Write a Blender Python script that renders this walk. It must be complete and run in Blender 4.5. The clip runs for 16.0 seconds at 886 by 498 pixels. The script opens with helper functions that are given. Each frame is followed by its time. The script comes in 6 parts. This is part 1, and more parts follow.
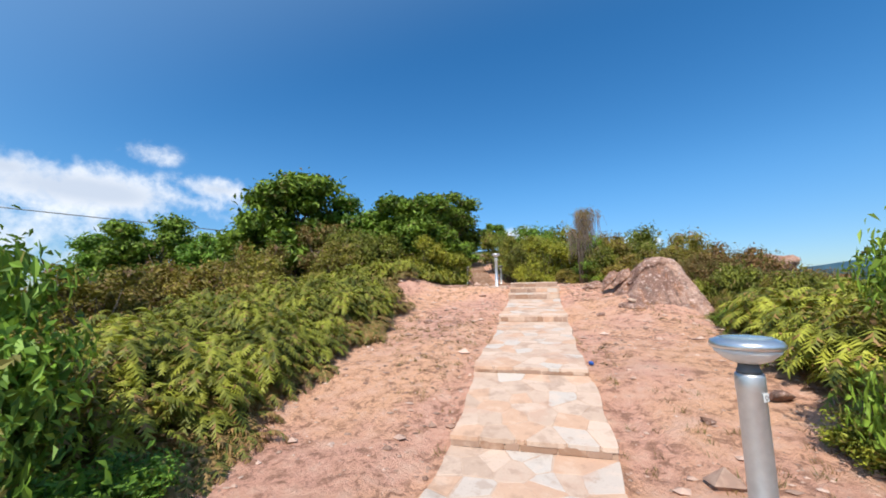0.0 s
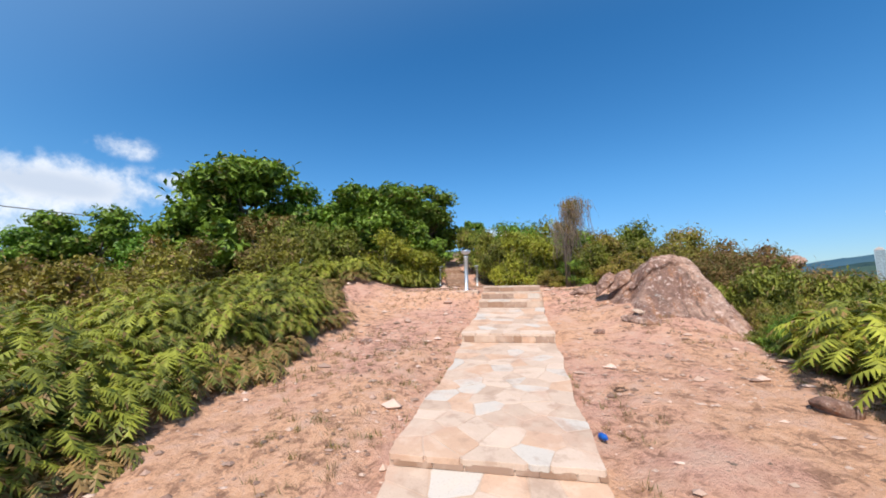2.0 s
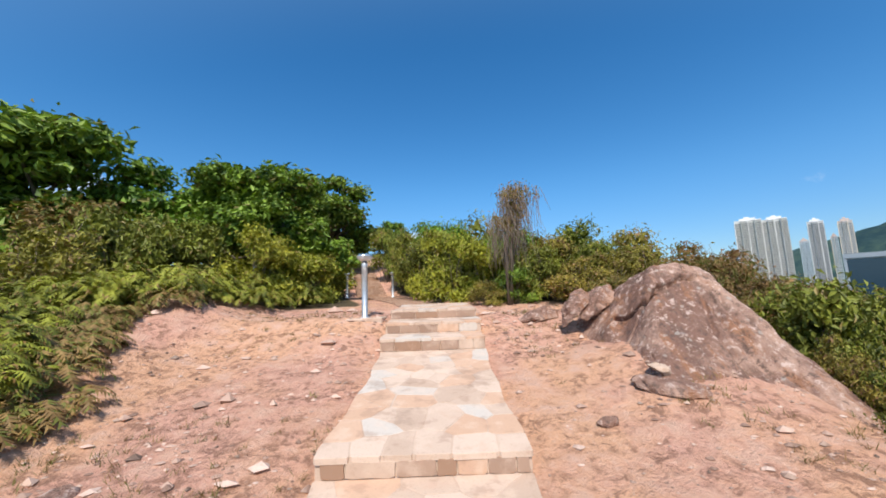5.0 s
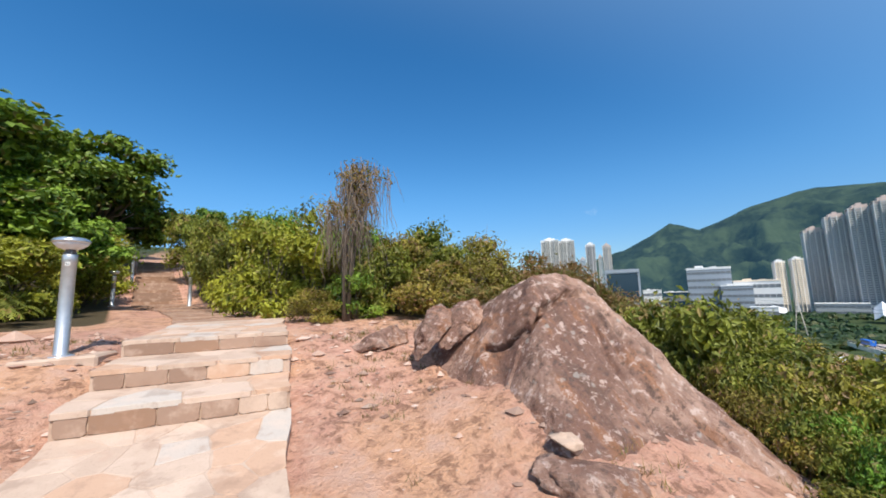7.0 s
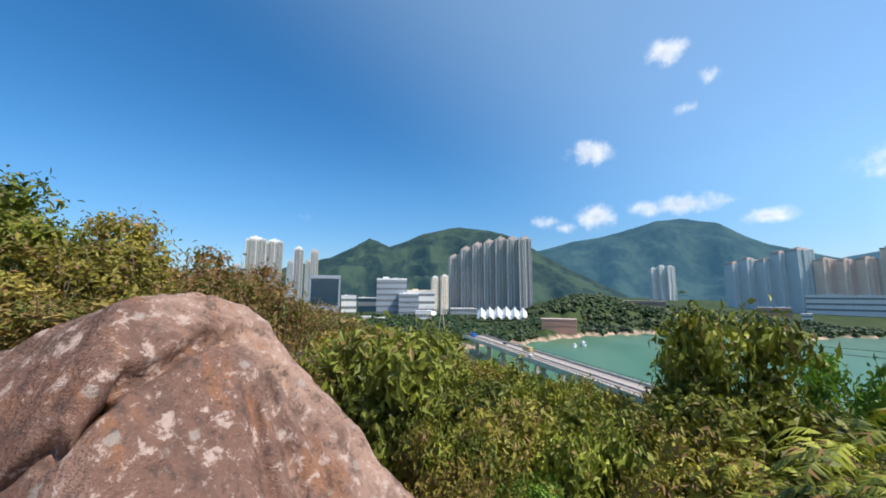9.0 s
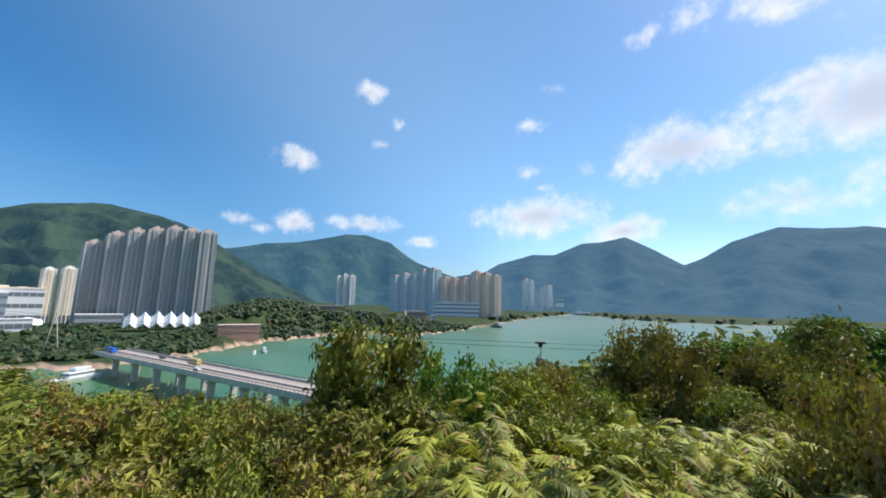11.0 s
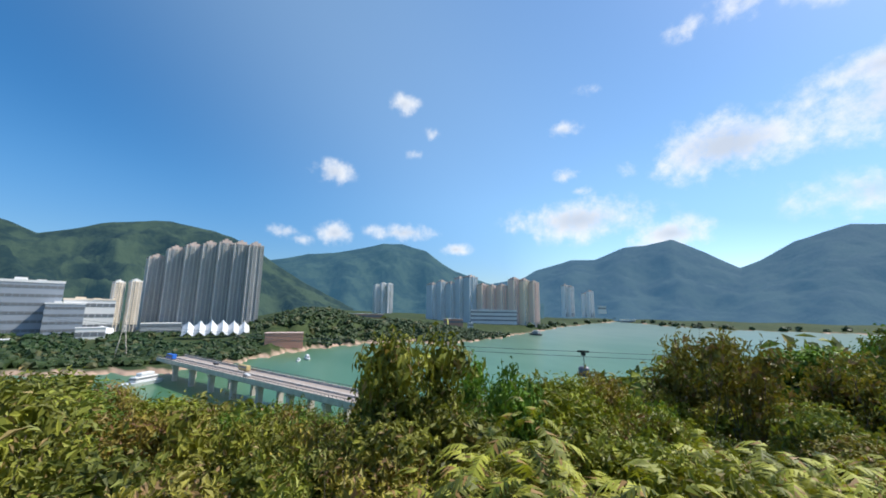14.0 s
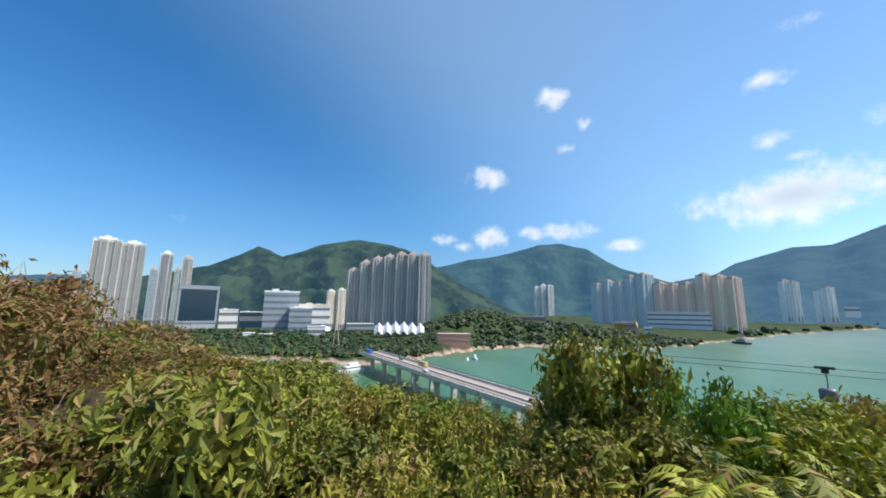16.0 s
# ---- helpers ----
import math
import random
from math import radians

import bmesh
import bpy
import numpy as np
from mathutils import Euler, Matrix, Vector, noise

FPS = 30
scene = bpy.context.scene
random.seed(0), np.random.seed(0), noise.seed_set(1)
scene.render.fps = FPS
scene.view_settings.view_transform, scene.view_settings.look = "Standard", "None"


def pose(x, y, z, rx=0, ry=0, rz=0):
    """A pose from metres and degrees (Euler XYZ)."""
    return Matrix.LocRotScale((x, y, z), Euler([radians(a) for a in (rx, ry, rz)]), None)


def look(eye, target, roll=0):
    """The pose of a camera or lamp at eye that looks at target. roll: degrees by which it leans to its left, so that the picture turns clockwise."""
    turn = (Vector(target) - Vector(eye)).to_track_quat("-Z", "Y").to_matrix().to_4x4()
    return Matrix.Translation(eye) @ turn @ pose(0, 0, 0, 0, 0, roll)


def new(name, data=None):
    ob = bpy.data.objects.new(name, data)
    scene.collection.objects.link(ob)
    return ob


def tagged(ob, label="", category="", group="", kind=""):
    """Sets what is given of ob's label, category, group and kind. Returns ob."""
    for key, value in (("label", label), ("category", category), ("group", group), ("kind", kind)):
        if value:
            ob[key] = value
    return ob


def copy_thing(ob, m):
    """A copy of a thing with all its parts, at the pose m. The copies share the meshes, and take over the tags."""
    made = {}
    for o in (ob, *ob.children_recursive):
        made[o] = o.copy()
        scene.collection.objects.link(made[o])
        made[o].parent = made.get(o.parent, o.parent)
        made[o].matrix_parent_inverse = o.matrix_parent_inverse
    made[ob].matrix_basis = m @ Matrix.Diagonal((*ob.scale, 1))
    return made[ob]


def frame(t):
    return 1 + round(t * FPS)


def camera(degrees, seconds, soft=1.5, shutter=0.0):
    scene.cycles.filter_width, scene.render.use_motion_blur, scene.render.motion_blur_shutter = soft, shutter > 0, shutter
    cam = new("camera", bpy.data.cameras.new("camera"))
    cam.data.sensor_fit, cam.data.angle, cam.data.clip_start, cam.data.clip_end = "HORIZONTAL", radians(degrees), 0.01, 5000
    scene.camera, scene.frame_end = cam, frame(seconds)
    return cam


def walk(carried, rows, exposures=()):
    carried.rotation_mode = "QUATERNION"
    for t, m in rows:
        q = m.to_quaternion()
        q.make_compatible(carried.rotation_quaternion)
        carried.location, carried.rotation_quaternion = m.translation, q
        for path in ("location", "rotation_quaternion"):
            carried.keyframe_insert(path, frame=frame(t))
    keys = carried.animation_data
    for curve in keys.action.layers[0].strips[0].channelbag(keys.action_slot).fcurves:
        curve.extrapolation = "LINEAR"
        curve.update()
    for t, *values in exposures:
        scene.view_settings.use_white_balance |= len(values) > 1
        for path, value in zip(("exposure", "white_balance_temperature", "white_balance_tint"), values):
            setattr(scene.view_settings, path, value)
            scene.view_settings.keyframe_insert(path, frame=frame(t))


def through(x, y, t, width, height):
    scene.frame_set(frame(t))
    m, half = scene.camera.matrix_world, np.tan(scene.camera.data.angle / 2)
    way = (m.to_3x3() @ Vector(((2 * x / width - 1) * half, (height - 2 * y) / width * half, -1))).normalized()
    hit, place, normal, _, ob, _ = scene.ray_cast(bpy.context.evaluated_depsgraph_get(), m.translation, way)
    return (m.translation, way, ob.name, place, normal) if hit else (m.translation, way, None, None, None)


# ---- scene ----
cam = camera(101.3, 16.0, soft=1.8)
ROWS = [
    (0, 0.147, -0.186, 1.809, 14.74, 7.21, 0.9),
    (0.5, 0.161, 0.449, 1.968, 13.58, 7.29, 0.75),
    (1, 0.236, 1.029, 1.995, 12.61, 7.21, 0.7),
    (1.5, 0.237, 1.661, 1.965, 11.98, 7.21, 0.7),
    (2, 0.206, 2.203, 1.967, 11.89, 7.15, 0.8),
    (2.5, 0.165, 2.681, 1.993, 11.66, 7.21, 0.9),
    (3, 0.1, 3.26, 2.1, 11.14, 7.15, 1.1),
    (5.3, 0.148, 5.905, 2.399, -3.32, 7.35, 2.1),
    (5.5, 0.134, 6.094, 2.395, -5.62, 7.53, 2.1),
    (6, 0.21, 6.598, 2.44, -11.02, 7.5, 2),
    (6.5, 0.445, 7.025, 2.475, -16.95, 7.38, 1.8),
    (7, 0.61, 7.419, 2.526, -24.15, 7.15, 1.6),
    (7.5, 0.77, 7.851, 2.61, -34.15, 7.29, 1.5),
    (8, 1.159, 8.077, 2.603, -44.14, 6.89, 1.1),
    (8.5, 1.57, 8.33, 2.599, -55.9, 6.95, 0.6),
    (9, 1.911, 8.448, 2.708, -68.32, 7.15, -0.2),
    (9.5, 2.063, 8.384, 2.776, -81.47, 7.5, -1),
    (10, 2.267, 8.351, 2.818, -94.7, 7.76, -1.2),
    (10.5, 2.32, 8.25, 2.83, -105.9, 8.1, -1.2),
    (11, 2.35, 8.15, 2.84, -114.4, 8.4, -1.2),
    (11.5, 2.36, 8.07, 2.85, -119.8, 8.7, -1.15),
    (12, 2.36, 8.03, 2.855, -122, 8.9, -1.12),
    (12.5, 2.369, 8.016, 2.855, -121.32, 9.03, -1.12),
    (13, 2.416, 8.081, 2.865, -118.43, 9.16, -0.97),
    (13.5, 2.472, 8.128, 2.855, -114.21, 9.26, -0.91),
    (14, 2.5, 8.174, 2.846, -108.68, 9.48, -0.8),
    (14.5, 2.527, 8.212, 2.846, -102.56, 9.54, -0.74),
    (15, 2.537, 8.267, 2.837, -96.26, 9.54, -0.7),
    (15.5, 2.555, 8.314, 2.827, -90.02, 9.53, -0.72),
    (16, 2.537, 8.37, 2.827, -84.04, 9.56, -0.66),
]
walk(cam, [(t, pose(x, y, z, 90 + pitch, roll, yaw)) for t, x, y, z, yaw, pitch, roll in ROWS],
     exposures=[(0, .2), (8, .2), (10.2, .18), (12, .03), (13.2, .03), (14.5, .15), (16, .2)])

# ---------------------------------------------------------------- sky, sun
SUN_AZ, SUN_EL = 184.0, 52.0        # azimuth clockwise from +y
SKY, SUN = 0.115, 4.7


class Graph:
    """Short way to write node trees."""

    def __init__(self, tree):
        self.t = tree
        tree.nodes.clear()

    def n(self, kind, out=0, **sets):
        node = self.t.nodes.new("ShaderNode" + kind)
        for k, v in sets.items():
            if k.startswith("i_"):
                self.put(node, k[2:].replace("_", " "), v)
            elif k.startswith("s"):
                key = int(k[1:])
                self.put(node, key, v)
            else:
                SETTERS[k](node, v)
        return node.outputs[out]

    def put(self, node, key, v):
        if isinstance(key, str):
            names = [s.name for s in node.inputs]
            low = [s.lower() for s in names]
            key = low.index(key.lower())
        if isinstance(v, bpy.types.NodeSocket):
            self.t.links.new(v, node.inputs[key])
        else:
            node.inputs[key].default_value = v

    def math(self, op, a, b=0.0, c=0.0, clamp=False):
        node = self.t.nodes.new("ShaderNodeMath")
        node.operation, node.use_clamp = op, clamp
        for i, v in enumerate((a, b, c)):
            self.put(node, i, v)
        return node.outputs[0]

    def mix(self, fac, a, b, blend="MIX"):
        node = self.t.nodes.new("ShaderNodeMix")
        node.data_type, node.blend_type = "RGBA", blend
        self.put(node, 0, fac), self.put(node, 6, a), self.put(node, 7, b)
        return node.outputs[2]

    def ramp(self, fac, stops, mode="LINEAR"):
        node = self.t.nodes.new("ShaderNodeValToRGB")
        node.color_ramp.interpolation = mode
        el = node.color_ramp.elements
        while len(el) < len(stops):
            el.new(0.5)
        for e, (p, c) in zip(el, stops):
            e.position = p
            e.color = (*c, 1) if isinstance(c, tuple) else (c, c, c, 1)
        self.put(node, 0, fac)
        return node.outputs[0]

    def span(self, v, a, b, lo=0.0, hi=1.0, smooth=True):
        node = self.t.nodes.new("ShaderNodeMapRange")
        node.interpolation_type = "SMOOTHSTEP" if smooth else "LINEAR"
        for i, s in enumerate((v, a, b, lo, hi)):
            self.put(node, i, s)
        return node.outputs[0]

    def noise(self, vec, scale, detail=4.0, rough=0.55, out=0, warp=0.0):
        node = self.t.nodes.new("ShaderNodeTexNoise")
        if vec is not None:
            self.put(node, "Vector", vec)
        self.put(node, "Scale", scale), self.put(node, "Detail", detail), self.put(node, "Roughness", rough), self.put(node, "Distortion", warp)
        return node.outputs[out]


def set_op(node, v):
    node.operation = v


SETTERS = {"op": set_op}


def rgb(r, g, b):
    return (r, g, b, 1.0)


def direction(az, el):
    a, e = radians(az), radians(el)
    return Vector((math.sin(a) * math.cos(e), math.cos(a) * math.cos(e), math.sin(e)))


# clouds: azimuth, elevation, half width, half height (degrees), thickness
CLOUDS = [
    (101.6, 31.0, 2.2, 1.6, .9), (90.8, 20.3, 3.2, 1.9, 1.0), (84.4, 11.0, 2.4, 1.0, .8), (86.9, 9.9, 2.0, .8, .7),
    (91.6, 11.3, 2.6, 2.0, 1.0), (102.2, 11.9, 6.0, 1.5, 1.0), (110.5, 9.4, 2.6, 1.1, .9), (128.0, 26.5, 2.4, 1.2, .8),
    (127.8, 20.0, 2.4, 1.1, .75), (129.8, 17.7, 1.6, .8, .7), (136.5, 19.7, 1.4, 1.2, .6), (106.4, 26.8, 1.2, 1.0, .5),
    (104.0, 23.8, 2.0, .9, .5), (131.7, 31.2, 1.6, .8, .5), (145.2, 34.9, 2.6, 1.4, .7), (151.7, 35.4, 3.4, 2.0, .8),
    (161.1, 35.2, 5.4, 3.6, 1.2), (129.5, 13.4, 10.0, 3.4, 1.1), (141.4, 10.6, 5.6, 2.4, 1.0), (148.0, 20.6, 8.4, 4.4, 1.25),
    (159.7, 12.8, 6.4, 3.0, .95), (167.0, 21.4, 11.0, 5.0, 1.3), (177.0, 28.6, 10.0, 6.0, 1.45), (174.0, 14.2, 9.0, 2.6, 1.0),
    (162.0, 24.6, 6.0, 2.4, .9), (172.0, 9.0, 8.0, 1.4, .6),
    (-66.0, 13.6, 5.0, 2.2, 1.1), (-60.0, 12.4, 16.0, 3.2, 1.25), (-47.0, 14.5, 6.5, 1.8, 1.0), (-54.3, 17.8, 3.0, 1.3, .55),
    (-46.0, 13.6, 5.0, 1.8, .6), (-48.2, 6.8, 7.0, 2.6, 1.15), (-70.0, 7.0, 14.0, 4.0, .8), (-38.0, 9.0, 6.0, 2.0, .6),
    (-2.2, 8.4, 3.4, 1.8, 1.3), (14.0, 6.9, 3.4, 1.2, 1.2), (47.0, 11.4, 1.6, .6, .35), (200.0, 22.0, 16.0, 6.0, 1.0), (225.0, 14.0, 14.0, 4.0, .9),
]

world = bpy.data.worlds.new("open_sky")
scene.world = world
world.use_nodes = True
g = Graph(world.node_tree)
sky = world.node_tree.nodes.new("ShaderNodeTexSky")
sky.sky_type, sky.sun_disc = "NISHITA", False
sky.sun_elevation, sky.sun_rotation = radians(SUN_EL), radians(SUN_AZ)
sky.altitude, sky.air_density, sky.dust_density, sky.ozone_density = 60, 1.0, 0.7, 3.6
way = world.node_tree.nodes.new("ShaderNodeTexCoord").outputs["Generated"]
wob = g.noise(way, 9.0, 7.0, 0.62)
wob2 = g.noise(way, 34.0, 5.0, 0.6)
cover = None
for az, el, hw, hh, thick in CLOUDS:
    d = direction(az, el)
    side = Vector((math.cos(radians(az)), -math.sin(radians(az)), 0))
    up = side.cross(d)
    u = g.n("VectorMath", 1, op="DOT_PRODUCT", s0=way, s1=side)
    v = g.n("VectorMath", 1, op="DOT_PRODUCT", s0=way, s1=up)
    w = g.n("VectorMath", 1, op="DOT_PRODUCT", s0=way, s1=d)
    u = g.math("DIVIDE", u, math.sin(radians(hw)))
    v = g.math("DIVIDE", v, math.sin(radians(hh)))
    r = g.math("SQRT", g.math("ADD", g.math("MULTIPLY", u, u), g.math("MULTIPLY", v, v)))
    r = g.math("ADD", r, g.math("MULTIPLY", g.math("LESS_THAN", w, 0.0), 50.0))
    m = g.math("MULTIPLY", g.math("SUBTRACT", 1.15, r), thick)
    cover = m if cover is None else g.math("MAXIMUM", cover, m)
tex = g.math("ADD", g.math("MULTIPLY", g.math("SUBTRACT", wob, 0.5), 2.6), g.math("MULTIPLY", g.math("SUBTRACT", wob2, 0.5), 1.3))
dens = g.span(g.math("ADD", cover, tex), 0.0, 1.25)
dens = g.math("MULTIPLY", dens, g.span(cover, -0.25, 0.25))
shade = g.span(g.math("ADD", cover, g.math("MULTIPLY", wob, 0.6)), 0.75, 1.6)
cloud = g.mix(shade, rgb(8.2, 8.4, 8.7), rgb(5.2, 5.8, 6.8))
vivid = world.node_tree.nodes.new("ShaderNodeHueSaturation")
g.put(vivid, "Saturation", 1.32), g.put(vivid, "Hue", 0.498), g.put(vivid, "Value", 1.29), g.put(vivid, "Color", sky.outputs[0])
# sunlit haze: the sky pales in a broad aureole on the sun's side
toward = g.n("VectorMath", 1, op="DOT_PRODUCT", s0=way, s1=direction(SUN_AZ, SUN_EL))
haze = g.math("MULTIPLY", g.span(toward, -0.05, 0.50), g.span(toward, 1.0, 0.55, 0.35, 1.0))
hazy = g.mix(haze, vivid.outputs[0], rgb(1.3, 1.55, 1.45), "ADD")
# clear dry air: the sky stays deep towards the horizon away from the sun
lift = g.n("SeparateXYZ", 2, s0=way)
deep = g.math("MAXIMUM", g.span(lift, 0.0, 0.30, 0.70, 1.0), haze)
hazy = g.mix(1.0, hazy, g.n("CombineXYZ", 0, s0=g.math("POWER", deep, 1.3), s1=deep, s2=g.math("POWER", deep, 0.6)), "MULTIPLY")
full = g.mix(g.math("MULTIPLY", dens, 0.93), hazy, cloud)
back = world.node_tree.nodes.new("ShaderNodeBackground")
g.put(back, 0, full), g.put(back, 1, SKY)
out = world.node_tree.nodes.new("ShaderNodeOutputWorld")
world.node_tree.links.new(back.outputs[0], out.inputs[0])

sun = new("sun", bpy.data.lights.new("sun", "SUN"))
sun.data.energy, sun.data.angle, sun.data.color = SUN, radians(0.5), (1.0, 0.95, 0.87)
sun.matrix_world = look(direction(SUN_AZ, SUN_EL) * 100, (0, 0, 0))

# ---------------------------------------------------------------- materials
def material(name):
    m = bpy.data.materials.new(name)
    m.use_nodes = True
    gr = Graph(m.node_tree)
    bsdf = m.node_tree.nodes.new("ShaderNodeBsdfPrincipled")
    o = m.node_tree.nodes.new("ShaderNodeOutputMaterial")
    m.node_tree.links.new(bsdf.outputs[0], o.inputs[0])
    return m, gr, bsdf, o


def finish(gr, bsdf, color, rough=0.8, metal=0.0, height=None, strength=0.4, dist=0.02, spec=None):
    gr.put(bsdf, "Base Color", color), gr.put(bsdf, "Roughness", rough), gr.put(bsdf, "Metallic", metal)
    if spec is not None:
        gr.put(bsdf, "Specular IOR Level", spec)
    if height is not None:
        b = gr.t.nodes.new("ShaderNodeBump")
        gr.put(b, "Strength", strength), gr.put(b, "Distance", dist), gr.put(b, "Height", height)
        gr.t.links.new(b.outputs[0], bsdf.inputs["Normal"])


def coords(gr, which="Object"):
    return gr.t.nodes.new("ShaderNodeTexCoord").outputs[which]


def leaf_material(name, dark, light, dry, dry_part=0.1, through=0.18, blotch=0.5):
    m, gr, bsdf, o = material(name)
    geo = gr.t.nodes.new("ShaderNodeNewGeometry")
    info = gr.t.nodes.new("ShaderNodeObjectInfo")
    r = geo.outputs["Random Per Island"]
    patch = gr.noise(coords(gr), 1.6, 3.0)
    c = gr.mix(gr.math("ADD", gr.math("MULTIPLY", r, 1 - blotch), gr.math("MULTIPLY", gr.span(patch, 0.38, 0.62), blotch)), dark, light)
    turn = gr.math("FRACT", gr.math("MULTIPLY", r, 17.3))
    c = gr.mix(gr.math("LESS_THAN", turn, dry_part), c, dry)
    hsv = gr.t.nodes.new("ShaderNodeHueSaturation")
    gr.put(hsv, "Hue", gr.span(info.outputs["Random"], 0, 1, 0.485, 0.515, False))
    gr.put(hsv, "Value", gr.span(gr.math("FRACT", gr.math("MULTIPLY", info.outputs["Random"], 7.7)), 0, 1, 0.8, 1.2, False))
    gr.put(hsv, "Color", c)
    c = hsv.outputs[0]
    finish(gr, bsdf, c, 0.55, spec=0.3)
    tr = gr.t.nodes.new("ShaderNodeBsdfTranslucent")
    warm = gr.mix(1.0, c, rgb(1.15, 1.2, 0.55), "MULTIPLY")
    gr.put(tr, 0, warm)
    mixer = gr.t.nodes.new("ShaderNodeMixShader")
    gr.put(mixer, 0, through)
    gr.t.links.new(bsdf.outputs[0], mixer.inputs[1]), gr.t.links.new(tr.outputs[0], mixer.inputs[2])
    gr.t.links.new(mixer.outputs[0], o.inputs[0])
    return m


LEAF = leaf_material("leaf_mid", rgb(.050, .062, .010), rgb(.31, .325, .046), rgb(.30, .22, .08), .06)
LEAF_DARK = leaf_material("leaf_dark", rgb(.032, .072, .010), rgb(.25, .38, .045), rgb(.20, .18, .05), .05)
LEAF_OLIVE = leaf_material("leaf_olive", rgb(.095, .085, .015), rgb(.40, .335, .06), rgb(.28, .17, .08), .12)
LEAF_BRIGHT = leaf_material("leaf_bright", rgb(.11, .125, .014), rgb(.43, .435, .045), rgb(.30, .24, .07), .06)
LEAF_DRY = leaf_material("leaf_dry", rgb(.13, .075, .028), rgb(.38, .235, .09), rgb(.15, .15, .03), .35)
LEAF_FERN = leaf_material("leaf_fern", rgb(.055, .068, .010), rgb(.42, .41, .05), rgb(.30, .17, .06), .10, blotch=.65)


def wood_material(name, a, b):
    m, gr, bsdf, o = material(name)
    co = coords(gr)
    n = gr.noise(co, 14.0, 5.0)
    finish(gr, bsdf, gr.mix(n, a, b), 0.85, height=n, strength=0.6, dist=0.01)
    return m


BARK = wood_material("bark", rgb(.06, .045, .03), rgb(.20, .16, .12))
TWIG = wood_material("dry_twig", rgb(.13, .095, .07), rgb(.28, .215, .165))


def soil_material():
    m, gr, bsdf, o = material("soil_and_land")
    co = coords(gr)
    big = gr.noise(co, 0.55, 5.0, 0.6)
    mid = gr.noise(co, 3.2, 6.0, 0.65)
    fine = gr.noise(co, 38.0, 5.0, 0.7)
    clod = gr.noise(co, 9.0, 6.0, 0.7, warp=0.6)
    c = gr.mix(gr.span(big, 0.40, 0.60), rgb(.57, .305, .22), rgb(.63, .35, .21))
    c = gr.mix(gr.span(mid, 0.48, 0.70), c, rgb(.60, .37, .27))
    c = gr.mix(gr.math("MULTIPLY", gr.math("MULTIPLY", gr.span(clod, 0.47, 0.57), gr.span(mid, 0.58, 0.42)), 0.75), c, rgb(.20, .10, .065))
    c = gr.mix(gr.math("MULTIPLY", gr.span(clod, 0.46, 0.34), 0.5), c, rgb(.64, .41, .30))
    c = gr.mix(gr.math("MULTIPLY", gr.span(fine, 0.52, 0.72), 0.4), c, rgb(.62, .40, .29))
    c = gr.mix(gr.math("MULTIPLY", gr.span(fine, 0.46, 0.30), 0.45), c, rgb(.33, .17, .11))
    # away from the trodden ridge: leaf litter and scrub, then far land
    at = gr.t.nodes.new("ShaderNodeAttribute")
    at.attribute_name = "cover"
    litter = gr.mix(fine, rgb(.05, .04, .022), rgb(.13, .095, .05))
    c = gr.mix(gr.span(gr.math("ADD", at.outputs["Fac"], gr.math("MULTIPLY", gr.math("SUBTRACT", mid, 0.5), 0.8)), 0.3, 0.7), c, litter)
    far = gr.t.nodes.new("ShaderNodeAttribute")
    far.attribute_name = "far_land"
    fn = gr.noise(co, 0.05, 6.0, 0.6)
    land = gr.mix(gr.span(fn, 0.35, 0.65), rgb(.025, .045, .014), rgb(.06, .08, .028))
    c = gr.mix(far.outputs["Fac"], c, land)
    shore = gr.t.nodes.new("ShaderNodeAttribute")
    shore.attribute_name = "shore"
    c = gr.mix(shore.outputs["Fac"], c, gr.mix(fn, rgb(.42, .27, .19), rgb(.58, .42, .32)))
    h = gr.math("ADD", gr.math("MULTIPLY", gr.math("ADD", mid, clod), 0.5), gr.math("MULTIPLY", fine, 0.35))
    finish(gr, bsdf, c, 0.92, height=h, strength=1.0, dist=0.075, spec=0.2)
    return m


SOIL = soil_material()


